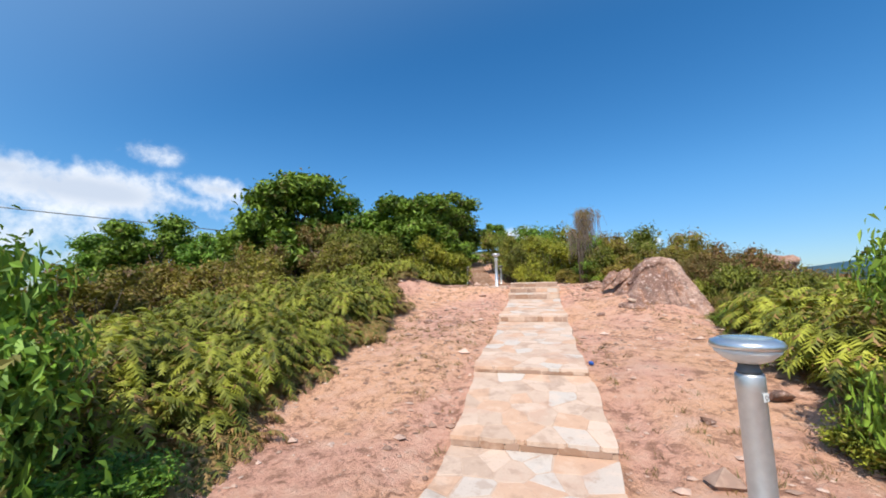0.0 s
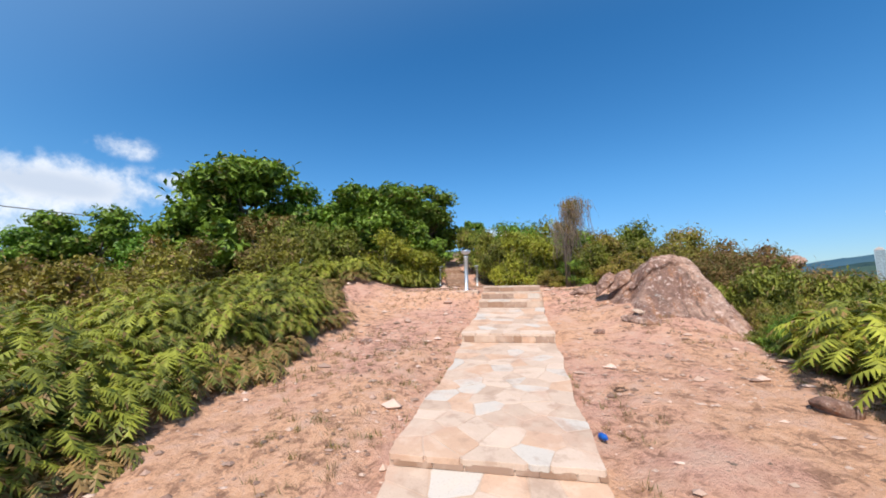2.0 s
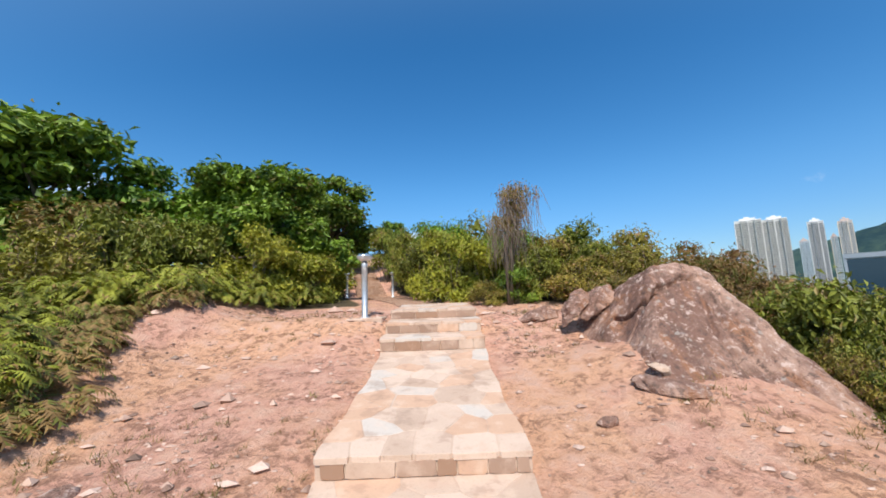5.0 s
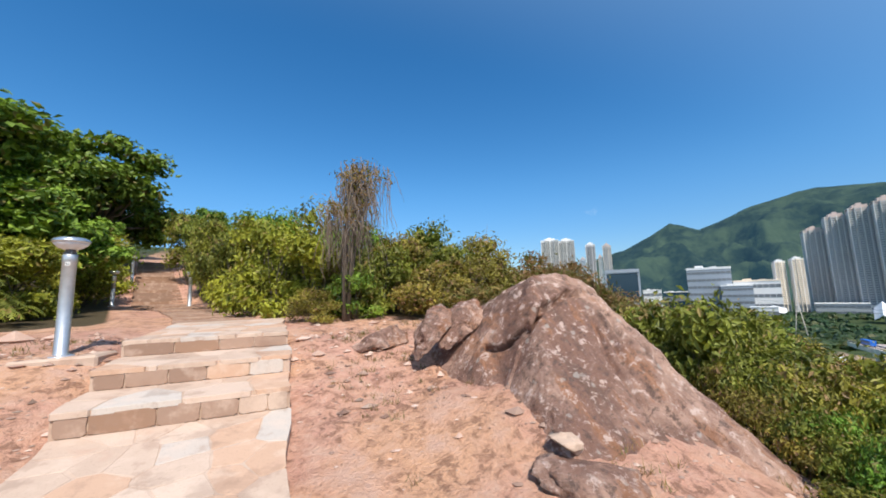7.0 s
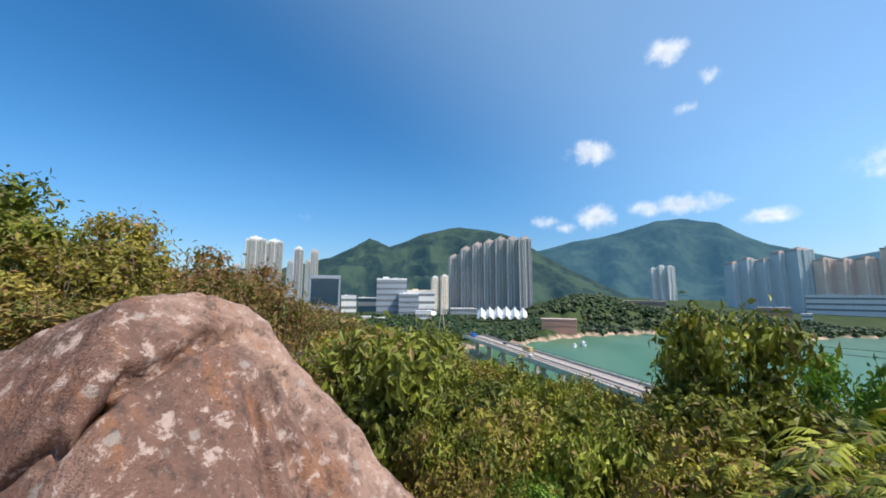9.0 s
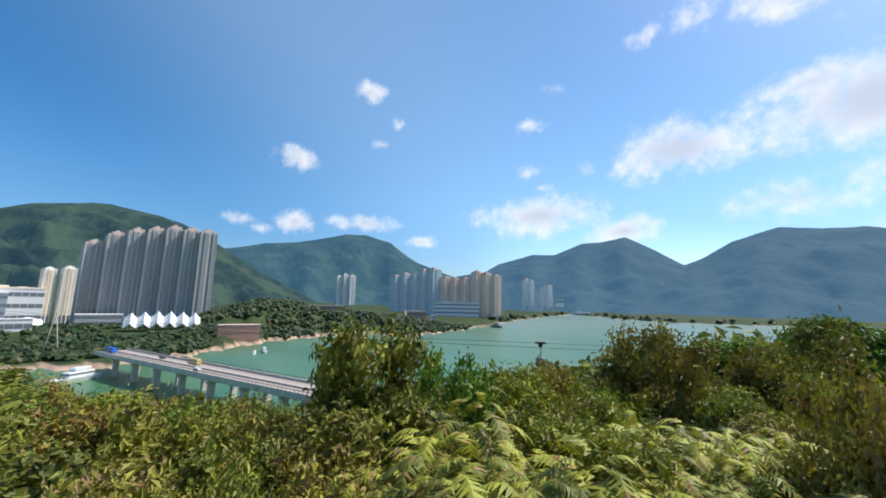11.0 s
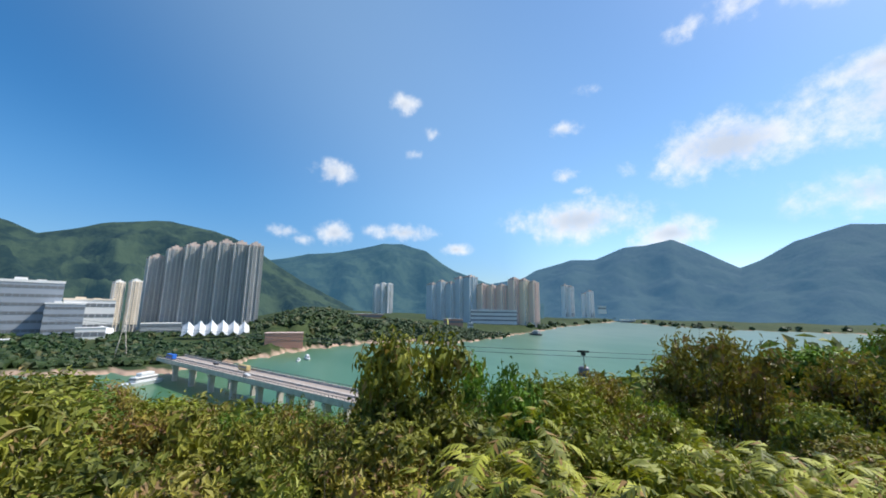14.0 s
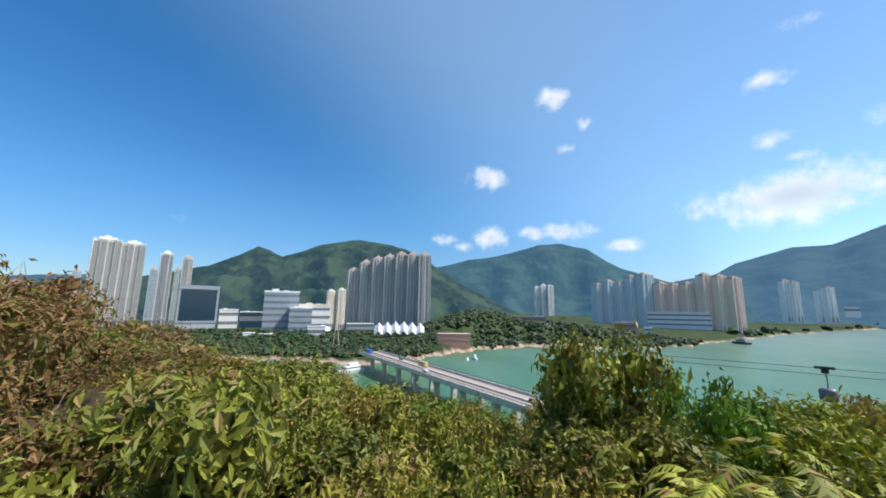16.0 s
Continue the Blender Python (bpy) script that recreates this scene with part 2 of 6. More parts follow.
def rock_material(name, tint=1.0):
    m, gr, bsdf, o = material(name)
    co = coords(gr)
    a = gr.noise(co, 1.3, 6.0, 0.62, warp=0.5)
    b = gr.noise(co, 6.0, 6.0, 0.65)
    f = gr.noise(co, 55.0, 4.0, 0.7)
    st = gr.t.nodes.new("ShaderNodeMapping")
    gr.put(st, "Vector", co), gr.put(st, "Scale", (3.2, 0.7, 0.7))
    streak = gr.noise(st.outputs[0], 1.7, 5.0, 0.6)
    blot = gr.noise(co, 11.0, 7.0, 0.74, warp=0.2)
    c = gr.mix(gr.span(a, 0.42, 0.60), rgb(.24, .130, .095), rgb(.50, .315, .235))
    c = gr.mix(gr.math("MULTIPLY", gr.span(streak, 0.52, 0.62), 0.7), c, rgb(.36, .165, .085))
    c = gr.mix(gr.math("MULTIPLY", gr.span(streak, 0.46, 0.36), 0.8), c, rgb(.17, .10, .075))
    c = gr.mix(gr.math("MULTIPLY", gr.span(blot, 0.54, 0.62), 0.75), c, rgb(.68, .51, .43))
    c = gr.mix(gr.math("MULTIPLY", gr.span(blot, 0.47, 0.38), 0.8), c, rgb(.12, .08, .065))
    c = gr.mix(gr.math("MULTIPLY", gr.span(b, 0.56, 0.66), 0.45), c, rgb(.22, .14, .11))
    c = gr.mix(gr.math("MULTIPLY", gr.span(f, 0.55, 0.75), 0.45), c, rgb(.58, .44, .37))
    vor = gr.t.nodes.new("ShaderNodeTexVoronoi")
    gr.put(vor, "Vector", co), gr.put(vor, "Scale", 7.0)
    spot = gr.math("MULTIPLY", gr.span(gr.math("ADD", vor.outputs["Distance"], gr.math("MULTIPLY", blot, 0.7)), 0.56, 0.48), gr.span(b, 0.46, 0.54))
    c = gr.mix(gr.math("MULTIPLY", spot, 0.5), c, rgb(.54, .49, .43))
    h = gr.math("ADD", gr.math("MULTIPLY", gr.math("ADD", b, blot), 0.6), gr.math("MULTIPLY", f, 0.25))
    finish(gr, bsdf, c, 0.88, height=h, strength=1.0, dist=0.07, spec=0.25)
    return m


ROCK = rock_material("granite_rock")


def stone_material(name, lo, hi, warm, odd=rgb(.40, .36, .31), odd_part=0.0):
    m, gr, bsdf, o = material(name)
    co = coords(gr)
    info = gr.t.nodes.new("ShaderNodeObjectInfo")
    geo = gr.t.nodes.new("ShaderNodeNewGeometry")
    r = gr.math("FRACT", gr.math("ADD", info.outputs["Random"], geo.outputs["Random Per Island"]))
    a = gr.noise(co, 5.0, 6.0, 0.6)
    f = gr.noise(co, 70.0, 4.0, 0.7)
    c = gr.mix(r, lo, hi)
    c = gr.mix(gr.math("MULTIPLY", gr.math("GREATER_THAN", gr.math("FRACT", gr.math("MULTIPLY", r, 9.7)), 0.70), 0.75), c, warm)
    c = gr.mix(gr.math("MULTIPLY", gr.math("GREATER_THAN", gr.math("FRACT", gr.math("MULTIPLY", r, 23.3)), 0.84), odd_part), c, odd)
    big = gr.noise(co, 1.7, 5.0, 0.65)
    c = gr.mix(gr.math("MULTIPLY", gr.span(big, 0.54, 0.66), 0.55), c, rgb(.50, .315, .225))
    c = gr.mix(gr.math("MULTIPLY", gr.span(big, 0.43, 0.34), 0.35), c, rgb(.22, .14, .10))
    c = gr.mix(gr.math("MULTIPLY", gr.span(a, 0.50, 0.66), 0.35), c, rgb(.66, .50, .39))
    c = gr.mix(gr.math("MULTIPLY", gr.span(a, 0.45, 0.34), 0.4), c, rgb(.32, .20, .14))
    c = gr.mix(gr.math("MULTIPLY", gr.span(f, 0.45, 0.30), 0.4), c, rgb(.28, .20, .15))
    h = gr.math("ADD", gr.math("MULTIPLY", gr.noise(co, 22.0, 5.0, 0.65), 0.5), gr.math("MULTIPLY", f, 0.35))
    finish(gr, bsdf, c, 0.85, height=h, strength=0.5, dist=0.008, spec=0.25)
    return m


FLAG = stone_material("flagstone", rgb(.47, .335, .25), rgb(.60, .45, .35), rgb(.54, .33, .215), rgb(.52, .48, .43), .7)
MORTAR = stone_material("mortar", rgb(.48, .345, .26), rgb(.53, .39, .30), rgb(.49, .34, .245))
WEATHERED = stone_material("weathered_stone", rgb(.27, .17, .12), rgb(.38, .25, .18), rgb(.30, .175, .11))
PEBBLE = stone_material("pebble", rgb(.38, .24, .18), rgb(.64, .46, .37), rgb(.24, .15, .11))
CLOD = stone_material("soil_clod", rgb(.17, .10, .075), rgb(.32, .20, .15), rgb(.12, .08, .06))


def plain(name, color, rough=0.6, metal=0.0, grain=0.12, scale=8.0, spec=None):
    m, gr, bsdf, o = material(name)
    n = gr.noise(coords(gr), scale, 4.0)
    dark = rgb(*(v * (1 - grain * 2) for v in color[:3]))
    finish(gr, bsdf, gr.mix(gr.span(n, 0.3, 0.7), dark, color), rough, metal, spec=spec)
    return m


STEEL = plain("galvanised_steel", rgb(.58, .60, .62), 0.42, 0.75, .06, 18)
STEEL_DARK = plain("dark_steel", rgb(.16, .17, .18), 0.5, 0.5)
CAP = plain("brushed_cap", rgb(.66, .69, .71), 0.28, 0.85, .05, 30)
PANEL = plain("solar_glass", rgb(.30, .38, .42), 0.12, 0.3, .1, 30)
LENS = plain("frosted_lens", rgb(.72, .74, .74), 0.35, 0.0, .05, 20)
LABEL = plain("white_label", rgb(.78, .78, .76), 0.5)
INK = plain("black_ink", rgb(.03, .03, .03), 0.5)
BLUE_PLASTIC = plain("blue_plastic", rgb(.01, .10, .42), 0.35)
CONCRETE = plain("concrete", rgb(.62, .55, .48), 0.85, 0, .12, 0.3)
WHITE = plain("white_paint", rgb(.78, .78, .78), 0.5, 0, .04, 0.2)

# ---------------------------------------------------------------- mesh tools
def mesh_from(name, verts, faces, mat, smooth=False):
    """One mesh out of an array of vertices and an array (or a list) of faces with equal corners."""
    me = bpy.data.meshes.new(name)
    v = np.asarray(verts, dtype=np.float32).reshape(-1, 3)
    f = np.asarray(faces, dtype=np.int32)
    k = f.shape[1]
    me.vertices.add(len(v))
    me.vertices.foreach_set("co", v.ravel())
    me.loops.add(f.size)
    me.loops.foreach_set("vertex_index", f.ravel())
    me.polygons.add(len(f))
    me.polygons.foreach_set("loop_start", np.arange(0, f.size, k, dtype=np.int32))
    me.polygons.foreach_set("loop_total", np.full(len(f), k, dtype=np.int32))
    me.polygons.foreach_set("use_smooth", np.full(len(f), smooth, dtype=bool))
    me.update(calc_edges=True)
    me.materials.append(mat)
    return me


def part(name, bm, mat, parent, label="", smooth=True):
    me = bpy.data.meshes.new(name)
    bm.to_mesh(me)
    bm.free()
    me.materials.append(mat)
    if smooth:
        for p in me.polygons:
            p.use_smooth = True
    ob = new(name, me)
    ob.parent = parent
    return tagged(ob, label)


def part_mesh(name, me, parent, label=""):
    ob = new(name, me)
    ob.parent = parent
    return tagged(ob, label)


def empty(name, label, category, group="", kind=""):
    ob = new(name)
    ob.empty_display_size = 0.1
    return tagged(ob, label, category, group, kind)


def box(bm, x0, x1, y0, y1, z0, z1, bevel=0.0):
    m = Matrix.Translation(((x0 + x1) / 2, (y0 + y1) / 2, (z0 + z1) / 2)) @ Matrix.Diagonal((abs(x1 - x0), abs(y1 - y0), abs(z1 - z0), 1))
    made = bmesh.ops.create_cube(bm, size=1, matrix=m)
    if bevel:
        edges = list({e for v in made["verts"] for e in v.link_edges})
        bmesh.ops.bevel(bm, geom=edges, offset=bevel, segments=1, affect="EDGES")


def lathe(bm, profile, sides=20, m=Matrix()):
    rings = []
    for r, z in profile:
        rings.append([bm.verts.new(m @ Vector((r * math.cos(2 * math.pi * i / sides), r * math.sin(2 * math.pi * i / sides), z))) for i in range(sides)])
    for a, b in zip(rings, rings[1:]):
        for i in range(sides):
            j = (i + 1) % sides
            bm.faces.new((a[i], a[j], b[j], b[i]))
    bm.faces.new(rings[0][::-1])
    bm.faces.new(rings[-1])


def tube(bm, points, radii, sides=6):
    rings = []
    for i, p in enumerate(points):
        p = Vector(p)
        a = Vector(points[max(i - 1, 0)])
        b = Vector(points[min(i + 1, len(points) - 1)])
        d = (b - a).normalized()
        s = d.cross(Vector((0.31, 0.95, 0.05))).normalized()
        u = s.cross(d)
        rings.append([bm.verts.new(p + (s * math.cos(2 * math.pi * k / sides) + u * math.sin(2 * math.pi * k / sides)) * radii[i]) for k in range(sides)])
    for a, b in zip(rings, rings[1:]):
        for i in range(sides):
            j = (i + 1) % sides
            bm.faces.new((a[i], a[j], b[j], b[i]))
    bm.faces.new(rings[0][::-1])
    bm.faces.new(rings[-1])


def wave(x, y, seed=0.0):
    """Smooth, cheap pseudo noise in -1..1 on arrays."""
    s = seed * 7.31
    return (np.sin(x * 1.0 + 1.3 * np.sin(y * 0.7 + s) + s) + np.sin(y * 1.1 + 1.7 * np.sin(x * 0.6 - s) + 2.1 * s) + np.sin((x + y) * 0.8 + 1.1 * np.sin((x - y) * 0.9 + s))) / 3


def fractal(x, y, seed=0.0, octaves=4, gain=0.5):
    t, a, n = 0, 1.0, 0
    for o in range(octaves):
        c, s = math.cos(0.9 * o + seed), math.sin(0.9 * o + seed)
        t = t + a * wave((x * c - y * s) * 2 ** o, (x * s + y * c) * 2 ** o, seed + o * 1.7)
        n += a
        a *= gain
    return t / n


def smooth01(v, a, b):
    t = np.clip((v - a) / (b - a), 0, 1)
    return t * t * (3 - 2 * t)

# ---------------------------------------------------------------- the ground, one sheet from the ridge to the far shore
SEA = -47.0
EYE_X, EYE_Y = 2.4, 8.2
TREADS = [  # y from, y to, z from, z to of each sloping slab of the stone path
    (-1.6, 1.5, -0.02, 0.20), (1.5, 3.3, 0.29, 0.42), (3.3, 4.8, 0.52, 0.78), (4.8, 8.23, 0.86, 1.19),
    (8.23, 10.76, 1.335, 1.65), (10.76, 11.3, 1.82, 1.84), (11.3, 11.9, 2.0, 2.02), (11.9, 14.0, 2.17, 2.22)]
PATH_L, PATH_R = -0.72, 0.70
SHORE_AZ = np.array([-180, 20, 36, 53, 60, 72, 81, 90, 102, 110, 118, 124, 129, 134, 140, 147, 158, 175, 181, 220])
SHORE_D = np.array([9e3, 9e3, 470, 432, 390, 345, 390, 484, 583, 540, 690, 990, 1430, 2100, 1600, 1430, 1500, 1700, 9e3, 9e3])


def ridge_z(y):
    return np.interp(y, [-60, -12, -6, -3, 0, 1.5, 3.3, 4.8, 8.23, 10.76, 11.9, 14, 20, 23, 32, 60, 120], [-12, -1.5, -.55, -.2, .05, .2, .44, .78, 1.2, 1.62, 2.04, 2.18, 2.36, 2.5, 4.7, 9, 12])


def land(x, y):
    """Height of the bare ground."""
    x, y = np.asarray(x, dtype=float), np.asarray(y, dtype=float)
    bend = np.interp(y, [-14, -6.5, -4, -1, 12, 16, 24, 32, 60], [12, 5.5, 2.4, 0, 0, -.8, -3.4, -5.2, -10])
    u = x - bend
    z = ridge_z(y)
    z = z + 0.26 * np.exp(-((x - 2.5) / 0.9) ** 2 - ((y - 9.9) / 1.1) ** 2)
    right = np.maximum(u - 3.3, 0)
    z = z - 0.07 * right - 0.30 * np.maximum(right - 2.6, 0) - 0.30 * np.maximum(right - 24, 0)
    z = z - np.minimum(0.75 * np.maximum(u - 3.45, 0), 0.7) * smooth01(y, 7.0, 8.0) * smooth01(y, 11.4, 10.2)
    back = smooth01(y, 9.5, 15) * smooth01(y, 60, 20)
    z = z + back * (0.05 * right + 0.26 * np.maximum(right - 2.6, 0)) * smooth01(u, 15, 5)
    left = np.maximum(-u - 3.6, 0)
    z = z - 0.05 * left - 0.012 * np.minimum(left, 14) ** 1.8 - 0.35 * np.maximum(left - 16, 0)
    z = z + 0.55 * smooth01(-u, 2.9, 4.8) * smooth01(-u, 16, 8) * smooth01(y, -3, 2)
    rough = smooth01(np.hypot(x - EYE_X, y - EYE_Y), 60, 10)
    z = z + rough * (0.05 * fractal(x * 1.1, y * 1.1, 1.0, 4) * smooth01(np.abs(u), 0.5, 1.4) + 0.028 * fractal(x * 5, y * 5, 2.0, 4, 0.6) * smooth01(np.abs(u), 0.6, 1.0))
    z = z - 0.05 * smooth01(np.abs(u), 1.1, 0.7) - 0.07 * np.exp(-((np.abs(u) - 1.0) / 0.25) ** 2) * smooth01(y, 9, 7)
    az = np.degrees(np.arctan2(x - EYE_X, y - EYE_Y))
    d = np.hypot(x - EYE_X, y - EYE_Y)
    az = np.where(az < -140, az + 360, az)
    s = np.interp(az, SHORE_AZ, SHORE_D) * (1 + 0.02 * np.sin(az * 1.7) + 0.012 * np.sin(az * 4.1))
    z = np.maximum(z, SEA - 6)
    beyond = d - s
    rise = SEA - 3 + 5.0 * smooth01(beyond, -8, 10) + 9 * smooth01(beyond, 20, 300)
    knoll = 34 * np.exp(-((az - 89) / 7.0) ** 2) * smooth01(beyond, 5, 150) + 18 * np.exp(-((az - 101) / 8.5) ** 2) * smooth01(beyond, 0, 90)
    rise = rise + knoll
    return np.where(d > 120, np.maximum(z, np.where(beyond > -10, rise, SEA - 6)), z), beyond, d, u


def land_z(x, y):
    return float(land(x, y)[0])


def build_ground():
    n_a = 640
    r = [0.0, 0.05]
    while r[-1] < 4600:
        r.append(r[-1] + max(0.055, r[-1] * 0.0085 if r[-1] < 16 else r[-1] * 0.034))
    r = np.array(r[1:])
    a = np.linspace(0, 2 * math.pi, n_a, endpoint=False)
    R, A = np.meshgrid(r, a, indexing="ij")
    X, Y = 1.2 + R * np.sin(A), 6.5 + R * np.cos(A)
    Z, beyond, d, u = land(X, Y)
    v = np.stack([X, Y, Z], -1).reshape(-1, 3)
    i = np.arange(len(r) - 1)[:, None] * n_a
    j = np.arange(n_a)[None, :]
    k = (j + 1) % n_a
    f = np.stack([i + j, i + k, i + n_a + k, i + n_a + j], -1).reshape(-1, 4)[:, ::-1]
    # close the middle with a small fan made of quads
    c = np.arange(0, n_a, 2)
    v = np.vstack([v, [[1.2, 6.5, land_z(1.2, 6.5)]]])
    f = np.vstack([f, np.stack([c, np.full_like(c, len(v) - 1), (c + 2) % n_a, (c + 1) % n_a], -1)])
    me = mesh_from("ground", v, f, SOIL, True)
    slim = smooth01(Y, 13.2, 15.5)
    cover = smooth01(u, 2.7 - 1.7 * slim, 3.6 - 2.2 * slim) * np.maximum(smooth01(d, 2.0, 2.6), slim) + smooth01(-u - np.interp(Y, [5, 6.5, 9.3, 11, 13, 15], [.1, .3, .9, 1.5, 1.1, 0]), 2.9 - 1.7 * slim, 3.8 - 2.2 * slim)
    for name, val in (("cover", np.clip(cover, 0, 1)), ("far_land", smooth01(d, 22, 50)), ("shore", smooth01(beyond, 16, 8) * smooth01(d, 200, 220))):
        at = me.attributes.new(name, "FLOAT", "POINT")
        at.data.foreach_set("value", np.append(val.ravel(), 0).astype(np.float32))
    return tagged(new("ground", me), "pinkish bare soil ridge with scrub falling away to the bay", "ground", kind="structure")


build_ground()


def water_material():
    m, gr, bsdf, o = material("bay_water")
    co = coords(gr)
    mp = gr.t.nodes.new("ShaderNodeMapping")
    gr.put(mp, "Vector", co), gr.put(mp, "Scale", (0.004, 0.012, 1))
    n = gr.noise(mp.outputs[0], 2.0, 5.0)
    rip = gr.noise(co, 0.35, 4.0)
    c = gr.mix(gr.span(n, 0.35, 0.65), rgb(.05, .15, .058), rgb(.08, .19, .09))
    # paler far out: silt, plus the sky's reflection put into the base colour
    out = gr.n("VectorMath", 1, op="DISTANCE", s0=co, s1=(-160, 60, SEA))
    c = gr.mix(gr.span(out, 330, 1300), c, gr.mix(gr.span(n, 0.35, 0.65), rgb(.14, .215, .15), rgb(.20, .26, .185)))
    finish(gr, bsdf, c, 0.30, height=rip, strength=0.10, dist=0.5, spec=0.5)
    return m


bm = bmesh.new()
bmesh.ops.create_grid(bm, x_segments=8, y_segments=8, size=4600, matrix=Matrix.Translation((400, 0, SEA)))
me = bpy.data.meshes.new("water")
bm.to_mesh(me), bm.free()
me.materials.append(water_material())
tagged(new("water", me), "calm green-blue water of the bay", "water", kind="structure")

# ---------------------------------------------------------------- plants: the kit
def frames_for(normals, rng):
    """For each leaf a direction along it and one across, square to a jittered normal."""
    n = normals / np.linalg.norm(normals, axis=1, keepdims=True)
    ref = rng.normal(size=n.shape)
    a = ref - (ref * n).sum(1, keepdims=True) * n
    a /= np.linalg.norm(a, axis=1, keepdims=True) + 1e-9
    b = np.cross(n, a)
    return a, b, n


def leaves(centres, normals, size, rng, slim=0.45, droop=0.25):
    """Leaf blades: two folded triangles each side of the midrib, 4 vertices a leaf. Returns vertices and triangles."""
    k = len(centres)
    a, b, n = frames_for(normals, rng)
    a[:, 2] -= droop
    s = size * rng.uniform(0.6, 1.35, (k, 1))
    base = centres - a * s * 0.5
    tip = centres + a * s * 0.5 - n * s * 0.12
    left = centres + b * s * slim * 0.5 + n * s * 0.10
    right = centres - b * s * slim * 0.5 + n * s * 0.10
    v = np.stack([base, left, tip, right], 1).reshape(-1, 3)
    i = np.arange(k)[:, None] * 4
    f = np.concatenate([i + np.array([[0, 2, 1]]), i + np.array([[0, 3, 2]])], 0)
    return v, f


def lobes_of(rng, radius, height, count, low=0.25, lobe_r=(0.20, 0.40)):
    """Uneven lobes that fill a crown of that radius and height standing on z = 0."""
    out = []
    for i in range(count):
        a = rng.uniform(0, 2 * math.pi)
        q = math.sqrt(rng.uniform(0.02, 1)) * 0.72
        z = rng.uniform(low, 0.86) * height
        top = 1 - 0.45 * max(0, z / height - 0.45) / 0.55
        c = np.array([math.cos(a) * q * radius * top, math.sin(a) * q * radius * top, z])
        r = radius * rng.uniform(*lobe_r)
        out.append((c, np.array([r, r, min(r * rng.uniform(0.6, 0.9), height * 0.4)])))
    return out


def crown(rng, lobes, n, size, slim=0.45, shell=0.45, droop=0.25, sprigs=0.12):
    w = np.array([l[1][0] ** 2 for l in lobes])
    pick = rng.choice(len(lobes), n, p=w / w.sum())
    c = np.array([l[0] for l in lobes])[pick]
    r = np.array([l[1] for l in lobes])[pick]
    d = rng.normal(size=(n, 3))
    d /= np.linalg.norm(d, axis=1, keepdims=True)
    rad = 1 - shell * rng.uniform(0, 1, (n, 1)) ** 1.4
    out = rng.uniform(0, 1, (n, 1)) < sprigs
    rad = np.where(out, rng.uniform(1.0, 1.28, (n, 1)), rad)
    bump = 1 + 0.16 * np.sin(d[:, :1] * 7 + pick[:, None]) * np.sin(d[:, 1:2] * 6 + 2 * pick[:, None]) + 0.12 * np.sin(d[:, 2:] * 11 + pick[:, None] * 3 + d[:, :1] * 9)
    p = c + d * r * rad * bump
    p[:, 2] = np.maximum(p[:, 2], 0.03)
    nrm = d * 0.8 + rng.normal(size=(n, 3)) * 0.55 + np.array([0, 0, 0.45])
    v, f = leaves(p, nrm, size, rng, slim, droop)
    # large shaded leaves inside each lobe close the crown
    k = n // 6
    pick = rng.choice(len(lobes), k, p=w / w.sum())
    d = rng.normal(size=(k, 3))
    d /= np.linalg.norm(d, axis=1, keepdims=True)
    p = np.array([l[0] for l in lobes])[pick] + d * np.array([l[1] for l in lobes])[pick] * rng.uniform(.2, .62, (k, 1))
    p[:, 2] = np.maximum(p[:, 2], 0.03)
    v2, f2 = leaves(p, d + rng.normal(size=(k, 3)) * .4, size * 1.6, rng, .75, droop)
    return np.vstack([v, v2]), np.vstack([f, f2 + len(v)])


def stems(rng, lobes, trunk_r, base_n=4, base_spread=0.12, trunk=None, sides=5):
    """Stems or a trunk with limbs that lead to the lobes."""
    bm = bmesh.new()
    for k, (c, r) in enumerate(lobes):
        c = Vector(c)
        if trunk:
            start = Vector((0, 0, trunk * rng.uniform(0.7, 1.0)))
        else:
            a = rng.uniform(0, 2 * math.pi)
            start = Vector((math.cos(a) * base_spread, math.sin(a) * base_spread, -0.1))
        mid = start.lerp(c, 0.5) + Vector(rng.normal(size=3) * 0.08 * c.length)
        tube(bm, [start, mid, c, c + Vector((rng.normal() * r[0] * .4, rng.normal() * r[0] * .4, r[2] * 0.7))], [trunk_r * 0.6, trunk_r * 0.45, trunk_r * 0.25, trunk_r * 0.08], sides)
    if trunk:
        tube(bm, [(0, 0, -0.3), (0.03, 0.02, trunk * 0.3), (-0.04, 0.05, trunk * 0.7), (0.02, 0, trunk)], [trunk_r * 1.5, trunk_r * 1.1, trunk_r * 0.95, trunk_r * 0.8], 9)
    return bm


